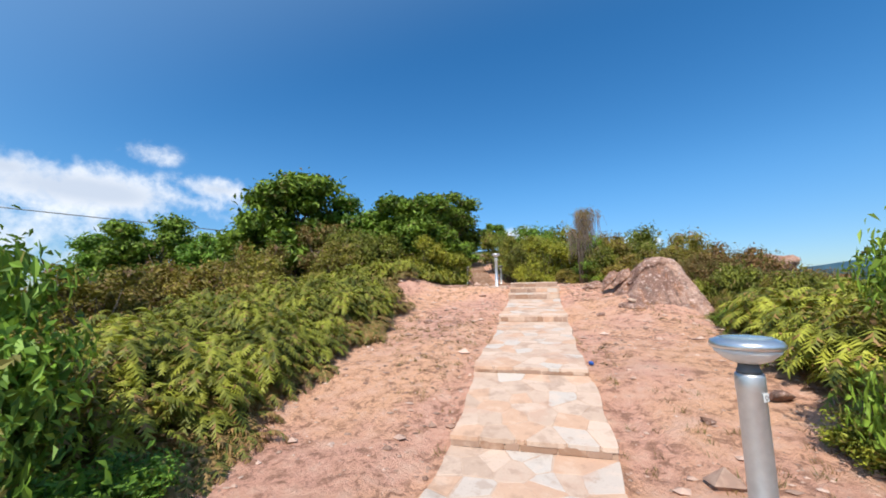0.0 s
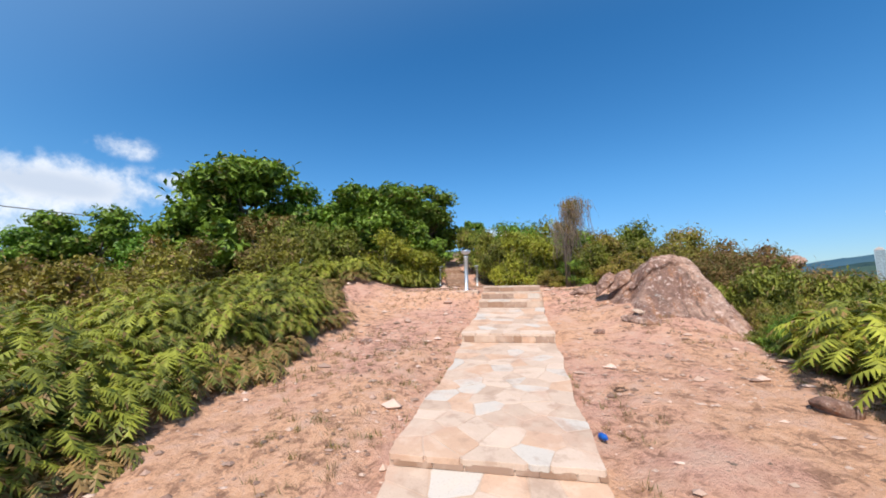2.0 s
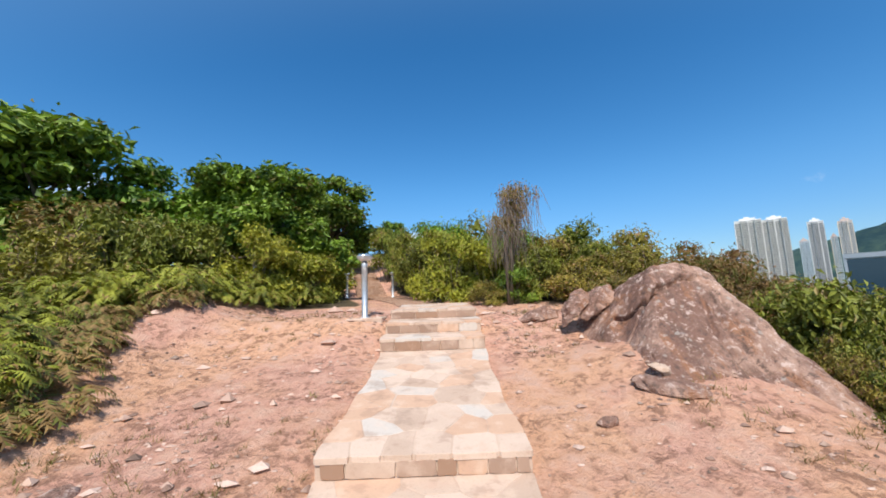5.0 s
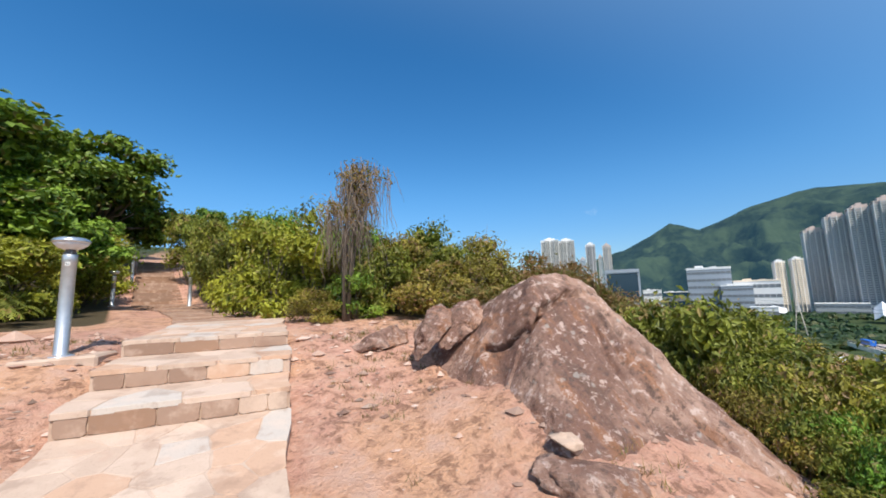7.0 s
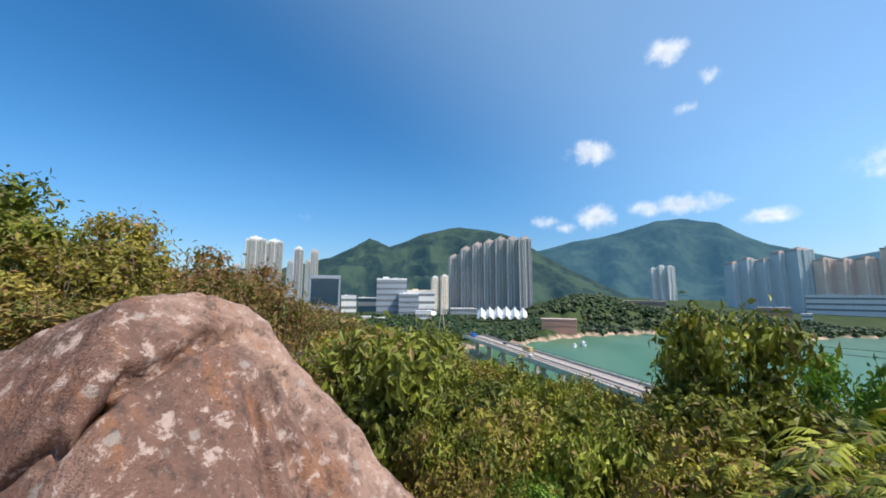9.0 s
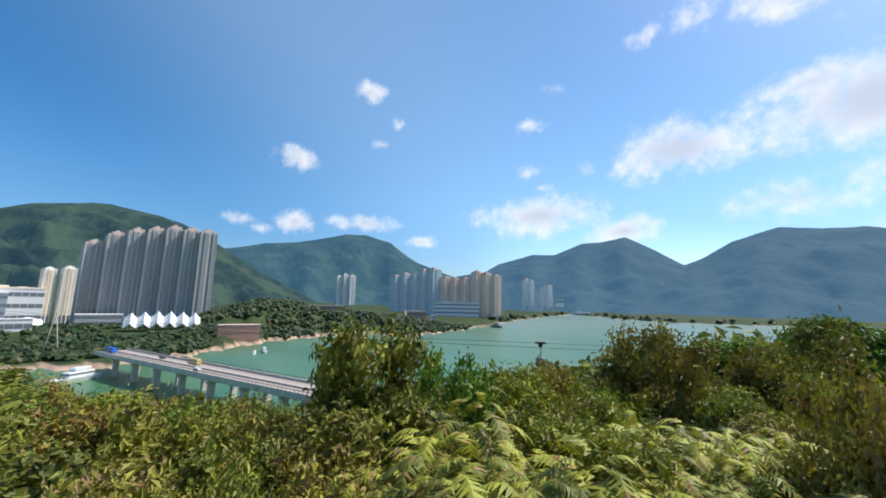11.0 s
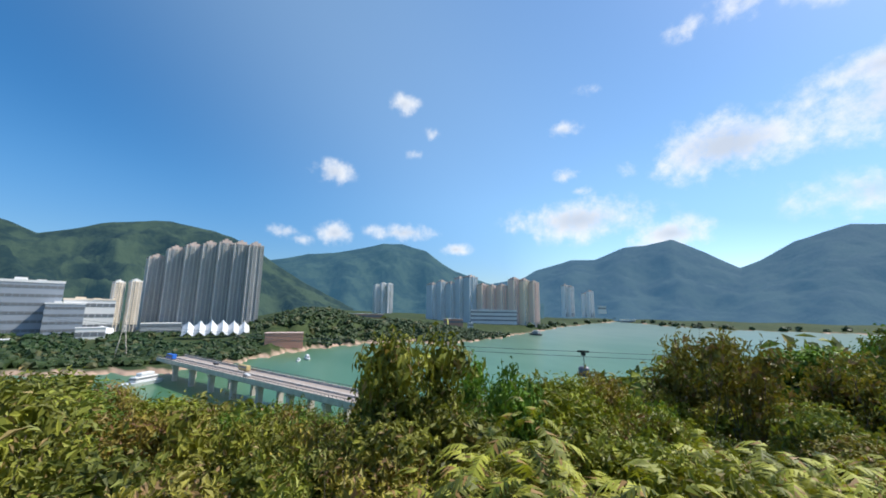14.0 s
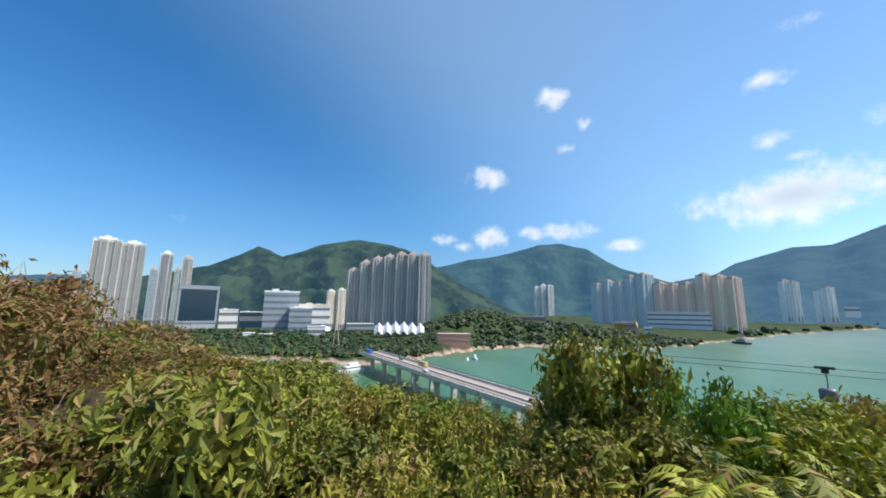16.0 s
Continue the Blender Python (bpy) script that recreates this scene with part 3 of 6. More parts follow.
def bush_kind(seed, radius, height, lobe_n, leaf_n, size, mat, slim=0.45, low=0.2, twiggy=0, sprigs=0.12, droop=0.25, label="", trunk=None, name="bush", trunk_r=0.022, shell=0.45, lobe_r=(0.20, 0.40)):
    """A shrub or tree on its own, standing at the origin: an Empty with stems and crown."""
    rng = np.random.default_rng(seed)
    lobes = lobes_of(rng, radius, height, lobe_n, low, lobe_r)
    ob = empty(name, label, "tree" if trunk else "bush")
    v, f = crown(rng, lobes, leaf_n, size, slim, shell, droop, sprigs)
    v[:, 2] *= height / np.percentile(v[:, 2], 99.2)
    v[:, :2] *= radius / np.percentile(np.hypot(v[:, 0], v[:, 1]), 97)
    ob["height"] = height
    part_mesh("crown", mesh_from("crown", v, f, mat), ob)
    part("trunk" if trunk else "branched_stem", stems(rng, lobes, trunk_r, trunk=trunk), BARK, ob)
    if twiggy:
        bm = bmesh.new()
        for k in range(twiggy):
            c, r = lobes[rng.integers(len(lobes))]
            s = Vector(c) * 0.6
            e = Vector(c) + Vector(rng.normal(size=3)) * float(r[0]) * 0.9 + Vector((0, 0, float(r[2]) * 0.6))
            tube(bm, [s, s.lerp(e, 0.6) + Vector(rng.normal(size=3)) * 0.04, e], [0.007, 0.005, 0.002], 3)
        part("twig_tangle", bm, TWIG, ob, "pale bare dry twigs")
    return ob


class Grove:
    """Keeps a few models of a plant and sets copies of them about."""

    def __init__(self, models, group):
        self.models, self.group, self.used, self.n = models, group, set(), 0
        for m in models:
            tagged(m, group=group)

    def put(self, x, y, size=1.0, tall=1.0, turn=None, sink=0.05, label=None, z=None, top=None):
        k = self.n % len(self.models)
        self.n += 1
        m = self.models[k]
        turn = (self.n * 137.5) % 360 if turn is None else turn
        z = land_z(x, y) - sink if z is None else z
        if top is not None:
            tall = (top - z) / (m["height"] * size)
        at = pose(x, y, z, 0, 0, turn)
        if k in self.used:
            ob = copy_thing(m, at)
        else:
            self.used.add(k)
            ob = m
            ob.matrix_basis = at
        ob.scale = (size, size, size * tall)
        if label:
            tagged(ob, label)
        return ob


def fern_mesh(name, spots, mat, length=0.55, seed=5, heading=None):
    """Many arching fern fronds in one mesh; spots: array of x, y, z."""
    rng = np.random.default_rng(seed)
    k = len(spots)
    az = rng.uniform(0, 2 * math.pi, k) if heading is None else heading
    L = length * rng.uniform(0.6, 1.35, k)
    lift = rng.uniform(0.25, 1.0, k)
    h = np.stack([np.cos(az), np.sin(az), np.zeros(k)], -1)
    side = np.stack([-np.sin(az), np.cos(az), np.zeros(k)], -1)
    V, F = [], []
    n = 9
    for i in range(n):
        t0 = 0.12 + 0.86 * i / n
        t1 = t0 + 0.86 / n * 1.02

        def at(t):
            return spots + h * (L * t)[:, None] * 0.95 + np.array([0, 0, 1.0]) * (L * (lift * 1.25 * t - (0.75 + 0.55 * lift) * t * t))[:, None]

        p0, p1 = at(t0), at(t1)
        w = L * 0.30 * math.sin(math.pi * (0.12 + 0.83 * t0)) ** 0.8
        for s in (1, -1):
            tip = p0 + (p1 - p0) * 1.6 + side * (s * w * rng.uniform(0.8, 1.15, k))[:, None] - np.array([0, 0, 1.0]) * (w * rng.uniform(0.1, 0.5, k))[:, None]
            base = len(V) * k
            V += [p0, p1, tip]
            j = np.arange(k)
            F.append(np.stack([base + j, base + k + j, base + 2 * k + j] if s > 0 else [base + k + j, base + j, base + 2 * k + j], -1))
    return mesh_from(name, np.concatenate(V), np.concatenate(F), mat)


def scatter_land(n, x0, x1, y0, y1, keep, seed, lift=0.0):
    rng = np.random.default_rng(seed)
    x, y = rng.uniform(x0, x1, n), rng.uniform(y0, y1, n)
    m = keep(x, y, rng)
    x, y = x[m], y[m]
    return np.stack([x, y, land(x, y)[0] + lift], -1), rng

# ---------------------------------------------------------------- the stone path
def tread_z(y):
    for y0, y1, z0, z1 in TREADS:
        if y0 <= y <= y1:
            return z0 + (z1 - z0) * (y - y0) / (y1 - y0)
    return TREADS[0][2] if y < TREADS[0][0] else TREADS[-1][3]


def edge_l(y):
    return PATH_L + 0.03 * math.sin(y * 2.1) + 0.015 * math.sin(y * 7.3)


def edge_r(y):
    return PATH_R + 0.025 * math.sin(y * 1.7 + 1) + 0.015 * math.sin(y * 6.1)


path = empty("stone_path", "stepped footpath of pale irregular flagstones set in mortar", "path", kind="structure")


def clip(poly, px, py, nx, ny):
    """The part of a convex polygon on the side of the line that its normal points away from."""
    out = []
    for (ax, ay), (bx, by) in zip(poly, poly[1:] + poly[:1]):
        da, db = (ax - px) * nx + (ay - py) * ny, (bx - px) * nx + (by - py) * ny
        if da <= 0:
            out.append((ax, ay))
        if da * db < 0:
            t = da / (da - db)
            out.append((ax + (bx - ax) * t, ay + (by - ay) * t))
    return out


def stones_in(rng, x0, x1, y0, y1, size):
    """Irregular stones that fill a rectangle: cells round jittered seeds."""
    nx, ny = max(2, round((x1 - x0) / size)), max(1, round((y1 - y0) / size))
    seeds = []
    for i in range(nx):
        for j in range(ny):
            if rng.random() < 0.12:
                continue
            seeds.append((x0 + (i + 0.5 + rng.uniform(-.42, .42)) * (x1 - x0) / nx, y0 + (j + 0.5 + rng.uniform(-.42, .42)) * (y1 - y0) / ny))
    cells = []
    for a, (sx, sy) in enumerate(seeds):
        poly = [(x0, y0), (x1, y0), (x1, y1), (x0, y1)]
        for b, (qx, qy) in enumerate(seeds):
            if a == b or abs(qx - sx) + abs(qy - sy) > size * 4:
                continue
            poly = clip(poly, (sx + qx) / 2, (sy + qy) / 2, qx - sx, qy - sy)
            if len(poly) < 3:
                break
        if len(poly) >= 3:
            cells.append(poly)
    return cells


def stone_mesh(poly, gap, thick, rng, place, mat=FLAG, cut=0.2):
    """A flat stone: a worn top, a bevelled rim and sides. place maps plan x, y, height to the world."""
    cx, cy = sum(p[0] for p in poly) / len(poly), sum(p[1] for p in poly) / len(poly)
    pts = []
    for (ax, ay), (bx, by) in zip(poly, poly[1:] + poly[:1]):
        for t in (cut, 0.5, 1 - cut):
            pts.append((ax + (bx - ax) * t, ay + (by - ay) * t))
    n = len(pts)
    V = []
    lift = rng.uniform(0.0, 0.002)
    for ring, (inset, z) in enumerate(((gap, -thick), (gap, lift - 0.002), (gap + 0.003, lift))):
        for x, y in pts:
            d = math.hypot(x - cx, y - cy) + 1e-6
            k = max(0.2, 1 - (inset + 0.004 * math.sin(x * 60 + y * 45)) / d)
            V.append(place(cx + (x - cx) * k, cy + (y - cy) * k, z))
    V.append(place(cx, cy, lift + rng.uniform(0, 0.001)))
    F = []
    for r in range(2):
        for i in range(n):
            j = (i + 1) % n
            F += [(r * n + i, r * n + j, (r + 1) * n + j), (r * n + i, (r + 1) * n + j, (r + 1) * n + i)]
    for i in range(n):
        F.append((2 * n + i, 2 * n + (i + 1) % n, 3 * n))
    return mesh_from("flagstone", np.array([tuple(v) for v in V]), F, mat, False)


def build_path():
    rng = np.random.default_rng(11)
    bm = bmesh.new()
    for k, (y0, y1, z0, z1) in enumerate(TREADS):
        back = y1 + 0.06
        v = []
        for y in np.arange(y0, y1 + 0.001, (y1 - y0) / 14):
            z = z0 + (z1 - z0) * (y - y0) / (y1 - y0) - 0.002
            v.append([bm.verts.new((edge_l(y), y, z - 0.30)), bm.verts.new((edge_l(y), y, z)), bm.verts.new((edge_r(y), y, z)), bm.verts.new((edge_r(y), y, z - 0.30))])
        for a, b in zip(v, v[1:]):
            for i in range(3):
                bm.faces.new((a[i], a[i + 1], b[i + 1], b[i]))
        bm.faces.new(v[0][::-1]), bm.faces.new(v[-1])
    bmesh.ops.recalc_face_normals(bm, faces=bm.faces)
    part("mortar_bed", bm, MORTAR, path, "pale pinkish mortar", smooth=False)
    for k, (y0, y1, z0, z1) in enumerate(TREADS):
        def place(x, y, h, y0=y0, y1=y1, z0=z0, z1=z1):
            l, r = edge_l(y), edge_r(y)
            q = (x - PATH_L) / (PATH_R - PATH_L)
            return (l + (r - l) * q, y, z0 + (z1 - z0) * (y - y0) / (y1 - y0) + h)
        for poly in stones_in(rng, PATH_L - 0.01, PATH_R + 0.01, y0 - 0.02, y1, 0.25 if y1 - y0 > 1 else 0.3):
            part_mesh("flagstone", stone_mesh(poly, rng.uniform(0.003, 0.010), 0.04, rng, place, cut=0.05), path)
        if k:
            rise = z0 - TREADS[k - 1][3] - 0.03
            if rise > 0.03:
                base = TREADS[k - 1][3]

                def face(x, z, h, y0=y0, base=base):
                    return (x, y0 - 0.012 - h, base + z)
                x = PATH_L
                while x < PATH_R - 0.05:
                    w = min(rng.uniform(0.12, 0.40), PATH_R - x)
                    poly = [(x, 0), (x + w, 0), (x + w, rise), (x, rise)]
                    part_mesh("riser_stone", stone_mesh(poly, 0.004, 0.02, rng, face, WEATHERED if rng.random() < .8 else FLAG, 0.12), path)
                    x += w


build_path()


def strip(points, width, step, name, label, zoff=0.02, mat=WEATHERED):
    """A continuing stretch of the path, laid along a line of x, y points on the ground, with cross steps."""
    ob = empty(name, label, "path", kind="structure")
    rng = np.random.default_rng(len(points) + 3)
    P = [Vector((*p, 0)) for p in points]
    line = []
    for a, b in zip(P, P[1:]):
        n = max(2, int((b - a).length / step))
        line += [a.lerp(b, i / n) for i in range(n)]
    line.append(P[-1])
    bm = bmesh.new()
    for i in range(len(line) - 1):
        a, b = line[i], line[i + 1]
        d = (b - a).normalized()
        s = Vector((d.y, -d.x, 0)) * width / 2
        z = max(land_z(a.x, a.y), land_z(b.x, b.y)) + zoff
        c = [a - s, a + s, b + s + d * 0.02, b - s + d * 0.02]
        lo = [bm.verts.new((p.x, p.y, z - 0.3)) for p in c]
        hi = [bm.verts.new((p.x + rng.uniform(-.02, .02), p.y, z)) for p in c]
        bm.faces.new(hi)
        for q in range(4):
            bm.faces.new((lo[q], lo[(q + 1) % 4], hi[(q + 1) % 4], hi[q]))
    bmesh.ops.recalc_face_normals(bm, faces=bm.faces)
    part("steps", bm, mat, ob, smooth=False)
    return ob


strip([(-0.1, 14.0), (-0.5, 16), (-1.6, 19.5), (-2.9, 22), (-4.3, 27), (-5.6, 32)], 1.4, 0.45, "upper_path", "worn weathered stone steps climbing between bushes")
strip([(0.0, -1.6), (0.5, -2.8), (1.6, -4.0), (3.4, -5.3), (5.4, -6.4), (9, -8)], 1.4, 0.8, "lower_path", "pale stone path winding down the ridge", mat=MORTAR)

# ---------------------------------------------------------------- rocks
def soft_min(parts, k=0.10):
    s = 0
    for p in parts:
        s = s + np.exp(-p / k)
    return -k * np.log(s)


def groove(x, y, points, depth, width):
    """A crack along a line of x, y points."""
    best = np.full(x.shape, 9.0)
    for (ax, ay), (bx, by) in zip(points, points[1:]):
        dx, dy = bx - ax, by - ay
        t = np.clip(((x - ax) * dx + (y - ay) * dy) / (dx * dx + dy * dy), 0, 1)
        best = np.minimum(best, np.hypot(x - ax - t * dx, y - ay - t * dy))
    return depth * np.exp(-(best / width) ** 2)


def boulder_z(x, y):
    front = 2.46 + (0.955 - 0.06 * smooth01(x, 2.85, 3.5)) * (y - 10.16)
    left = 1.80 + 1.45 * (x - 2.26) + 0.10 * (y - 10.5)
    right = 1.93 - 1.75 * (x - 3.70) - 0.35 * np.maximum(x - 3.6, 0) ** 2 + 0.42 * (y - 9.6)
    back = 2.60 - 0.9 * (y - 10.75)
    far = 2.9 - 1.3 * (x - 3.72)
    z = soft_min([front, left, right, back, far, 2.63 - 0.16 * ((x - 3.0) ** 2 + 0.5 * (y - 10.55) ** 2)], 0.055)
    z = z + 0.085 * fractal(x * 2.6, y * 2.6, 3.0, 4) - 0.10 * np.abs(fractal(x * 3.4, y * 3.4, 6.0, 4, 0.6)) + 0.03 * fractal(x * 11, y * 11, 4.0, 4, 0.65) + 0.012 * fractal(x * 31, y * 31, 5.0, 3, 0.6) + 0.03
    z = z - groove(x, y, CRACK_A, 0.03, 0.02) - groove(x, y, CRACK_B, 0.03, 0.02) + 0.055 * smooth01(y - (10.09 + 0.13 * (x - 2.8)), -0.015, 0.015) * smooth01(y, 10.8, 10.3)
    z = z - 0.22 * np.exp(-((x - 2.42) / 0.16) ** 2 - ((y - 10.15) / 0.22) ** 2)
    for k in range(3):
        z = z - groove(x, y, [(3.22 + 0.1 * k, 9.95), (3.06 + 0.14 * k, 9.55), (3.08 + 0.17 * k, 9.2), (3.2 + 0.18 * k, 8.8)], 0.07, 0.035)
    return z


CRACK_A = [(2.66, 10.03), (2.74, 10.06), (2.80, 10.09), (2.94, 10.10), (3.06, 10.12), (3.28, 10.15)]
CRACK_B = [(2.40, 10.47), (2.50, 10.29), (2.57, 10.11), (2.62, 10.02), (2.74, 10.06)]


def build_boulder():
    n, m = 300, 420
    X, Y = np.meshgrid(np.linspace(1.75, 4.6, n), np.linspace(8.1, 12.4, m), indexing="ij")
    Z = boulder_z(X, Y)
    G = land(X, Y)[0] - 0.25
    Z = np.maximum(Z, G - 0.6)
    wx, wy = 0.05 * fractal(Y * 3, Z * 3, 7.0, 3), 0.05 * fractal(X * 3, Z * 3, 8.0, 3)
    # the two cracks run back under an overhanging lip
    ca, cb = groove(X, Y, CRACK_A, 1.0, 0.011), groove(X, Y, CRACK_B, 1.0, 0.012)
    X, Y, Z = X + 0.05 * cb, Y + 0.09 * ca + 0.07 * cb, Z - 0.02 * ca - 0.03 * cb
    v = np.stack([X + wx, Y + wy, Z], -1).reshape(-1, 3)
    i, j = np.meshgrid(np.arange(n - 1), np.arange(m - 1), indexing="ij")
    a = (i * m + j).ravel()
    f = np.stack([a, a + m, a + m + 1, a + 1], -1)
    me = mesh_from("boulder", v, f, ROCK, True)
    return tagged(new("boulder", me), "big weathered granite boulder with cracks and pale lichen", "boulder")


build_boulder()


def rock(name, at, size, turn, seed, label, mat=ROCK, cut=0.5, category="rock", detail=4):
    """A broken stone: a lump with flat facets and rough faces."""
    rng = np.random.default_rng(seed)
    bm = bmesh.new()
    bmesh.ops.create_icosphere(bm, subdivisions=detail, radius=1)
    planes = [(Vector(rng.normal(size=3)).normalized(), rng.uniform(1 - cut * 1.2, 1 - cut * 0.3)) for i in range(9)]
    for v in bm.verts:
        p = v.co.copy()
        for n, d in planes:
            over = p.dot(n) - d
            if over > 0:
                p -= n * over * 0.92
        p += p.normalized() * (0.16 * noise.noise(p * 2.2 + Vector((seed, 0, 0))) - 0.12 * abs(noise.noise(p * 4 + Vector((0, 0, seed)))) + 0.06 * noise.noise(p * 9 + Vector((0, seed, 0))))
        v.co = Vector((p.x * size[0], p.y * size[1], p.z * size[2]))
    me = bpy.data.meshes.new(name)
    bm.to_mesh(me), bm.free()
    me.materials.append(mat)
    for p in me.polygons:
        p.use_smooth = True
    ob = new(name, me)
    ob.matrix_basis = pose(*at, *turn)
    return tagged(ob, label, category)


rock("leaning_rock", (2.08, 11.05, 2.14), (.36, .24, .15), (12, -40, 20), 21, "leaning slab of weathered granite beside the boulder", detail=5)
rock("leaning_rock", (2.38, 10.92, 2.22), (.34, .22, .11), (10, -48, 22), 22, "narrow split slab of granite wedged against the boulder", detail=5)
rock("flat_rock", (1.75, 11.75, 2.0), (.40, .3, .16), (6, -14, 20), 23, "flat grey-brown rock half buried in the soil")
rock("white_stone", (2.24, 9.26, 1.62), (.13, .10, .085), (0, 8, 15), 24, "pale cream stone lying on a rock ledge", FLAG, category="stone")
rock("ledge_rock", (2.32, 9.08, 1.46), (.42, .22, .09), (8, 8, -18), 25, "cracked brown ledge of rock at the boulder's foot")
rock("ledge_rock", (2.78, 8.84, 1.30), (.36, .22, .10), (10, 14, -24), 26, "cracked brown ledge of rock at the boulder's foot")
rock("dark_stone", (1.47, 8.74, land_z(1.47, 8.74) + .02), (.12, .09, .07), (0, 6, 40), 27, "dark brown stone half sunk in the dirt", category="stone", detail=3)
rock("dark_stone", (-2.4, 8.1, land_z(-2.4, 8.1) + .02), (.16, .12, .1), (0, 0, 70), 28, "dark brown stone half sunk in the dirt", category="stone", detail=3)
rock("dark_stone", (1.62, 3.9, land_z(1.62, 3.9) + .02), (.08, .06, .05), (0, 10, 10), 29, "dark brown stone lying on pale dirt", category="stone", detail=3)
rock("grey_stone", (2.75, 6.0, land_z(2.75, 6.0) + .04), (.18, .12, .10), (0, 6, -20), 30, "grey stone at the edge of the ferns", category="stone", detail=3)
rock("grey_stone", (2.45, 4.4, land_z(2.45, 4.4) + .04), (.17, .12, .08), (0, 6, 30), 31, "grey stone at the edge of the ferns", category="stone", detail=3)
rock("hilltop_boulder", (10.4, 19.4, 2.95), (1.25, 1.0, .62), (0, 0, 10), 32, "pale rounded boulder on the hilltop among bushes", category="boulder")
rock("hilltop_boulder", (9.0, 20.6, 3.1), (.8, .7, .6), (0, 4, 40), 33, "pale rounded boulder on the hilltop among bushes", category="boulder")

# ---------------------------------------------------------------- bollard lamps beside the path
def bollard(x, y, z, label, turn=0, base=True):
    ob = empty("bollard_lamp", label, "lamp", "bollard lamps")
    bm = bmesh.new()
    lathe(bm, [(.062, 0), (.062, .02), (.052, .03), (.052, .86), (.055, .865), (.055, .93), (.050, .94)], 24)
    part("post", bm, STEEL, ob)
    bm = bmesh.new()
    lathe(bm, [(.046, .94), (.046, .955), (.040, .96), (.036, 1.0)], 20)
    part("collar", bm, STEEL_DARK, ob, "dark collar under the lamp head")
    bm = bmesh.new()
    lathe(bm, [(.05, .985), (.085, 1.0), (.118, 1.03), (.128, 1.05)], 32)
    part("diffuser", bm, LENS, ob, "frosted lower bowl")
    bm = bmesh.new()
    lathe(bm, [(.129, 1.048), (.138, 1.058), (.138, 1.068), (.13, 1.082), (.10, 1.094)], 32)
    part("cap", bm, CAP, ob, "brushed metal cap")
    bm = bmesh.new()
    lathe(bm, [(.099, 1.093), (.098, 1.098), (.05, 1.103), (.01, 1.104)], 32)
    part("solar_panel", bm, PANEL, ob, "round solar panel on top")
    bm = bmesh.new()
    lathe(bm, [(.10, -.16), (.10, .004), (.09, .012)], 16)
    part("base_plate", bm, STEEL, ob)
    bm = bmesh.new()
    box(bm, -.017, .017, -.0565, -.054, .83, .865)
    tag = part("label_tag", bm, LABEL, ob, "small white label", False)
    cu = bpy.data.curves.new("writing", "FONT")
    cu.body, cu.size, cu.align_x = "D", 0.03, "CENTER"
    w = bpy.data.objects.new("tmp", cu)
    me = bpy.data.meshes.new_from_object(w)
    bpy.data.objects.remove(w)
    me.materials.append(INK)
    w = part_mesh("letter", me, tag)
    w.matrix_basis = pose(0, -.058, .837, 90, 0, 0)
    ob.matrix_basis = pose(x, y, z, 0, 0, turn)
    return ob


bollard(1.03, 1.77, 0.505, "grey steel bollard lamp with a solar cap on bare dirt", 35)
bollard(-1.2, 11.98, 2.06, "grey steel bollard lamp on a small stone plinth by the steps", 10)
bollard(-1.98, 21.4, land_z(-1.98, 21.4), "grey steel bollard lamp beside the upper steps", 0)
bollard(-4.1, 22.0, land_z(-4.1, 22.0), "grey steel bollard lamp beside the upper steps", 0)
bollard(-5.0, 26.6, land_z(-5.0, 26.6), "grey steel bollard lamp beside the upper steps", 0)

plinth = bmesh.new()
box(plinth, -1.5, -0.86, 11.78, 12.2, 1.7, 2.06, .02)
for v in plinth.verts:
    v.co += Vector((noise.noise(v.co * 3), noise.noise(v.co * 3 + Vector((5, 0, 0))), noise.noise(v.co * 3 + Vector((0, 5, 0))))) * 0.03
me = bpy.data.meshes.new("plinth")
plinth.to_mesh(me), plinth.free()
me.materials.append(MORTAR)
tagged(new("plinth", me), "rough pale mortar footing under the lamp", "footing")

bm = bmesh.new()
lathe(bm, [(.026, 0), (.028, .02), (.026, .055), (.010, .08), (.010, .09)], 14, pose(0, 0, 0, 84, 0, 20))
me = bpy.data.meshes.new("blue_bottle")
bm.to_mesh(me), bm.free()
me.materials.append(BLUE_PLASTIC)
ob = tagged(new("blue_bottle", me), "small crushed blue plastic bottle beside the stone path", "bottle")
ob.matrix_basis = pose(0.80, 5.5, land_z(0.80, 5.5) + .03, 0, 0, 0)

# ---------------------------------------------------------------- across the bay: hills, town, bridge, boats
def spot(az, el, d):
    """The place that lies that way and that far from the lookout."""
    a = radians(az)
    return Vector((2.5 + d * math.sin(a), 8.3 + d * math.cos(a), 2.85 + d * math.tan(radians(el))))


def hill_material(name, dark, light, haze, haze_glow):
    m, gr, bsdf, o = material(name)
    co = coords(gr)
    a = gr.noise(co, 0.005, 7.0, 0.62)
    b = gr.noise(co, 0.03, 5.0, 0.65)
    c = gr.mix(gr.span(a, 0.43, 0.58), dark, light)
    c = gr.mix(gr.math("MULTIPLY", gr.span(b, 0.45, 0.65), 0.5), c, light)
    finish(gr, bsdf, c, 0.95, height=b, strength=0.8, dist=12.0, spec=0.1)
    # air haze is put into the slopes as a bluish glow
    gr.put(bsdf, "Emission Color", haze), gr.put(bsdf, "Emission Strength", haze_glow)
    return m


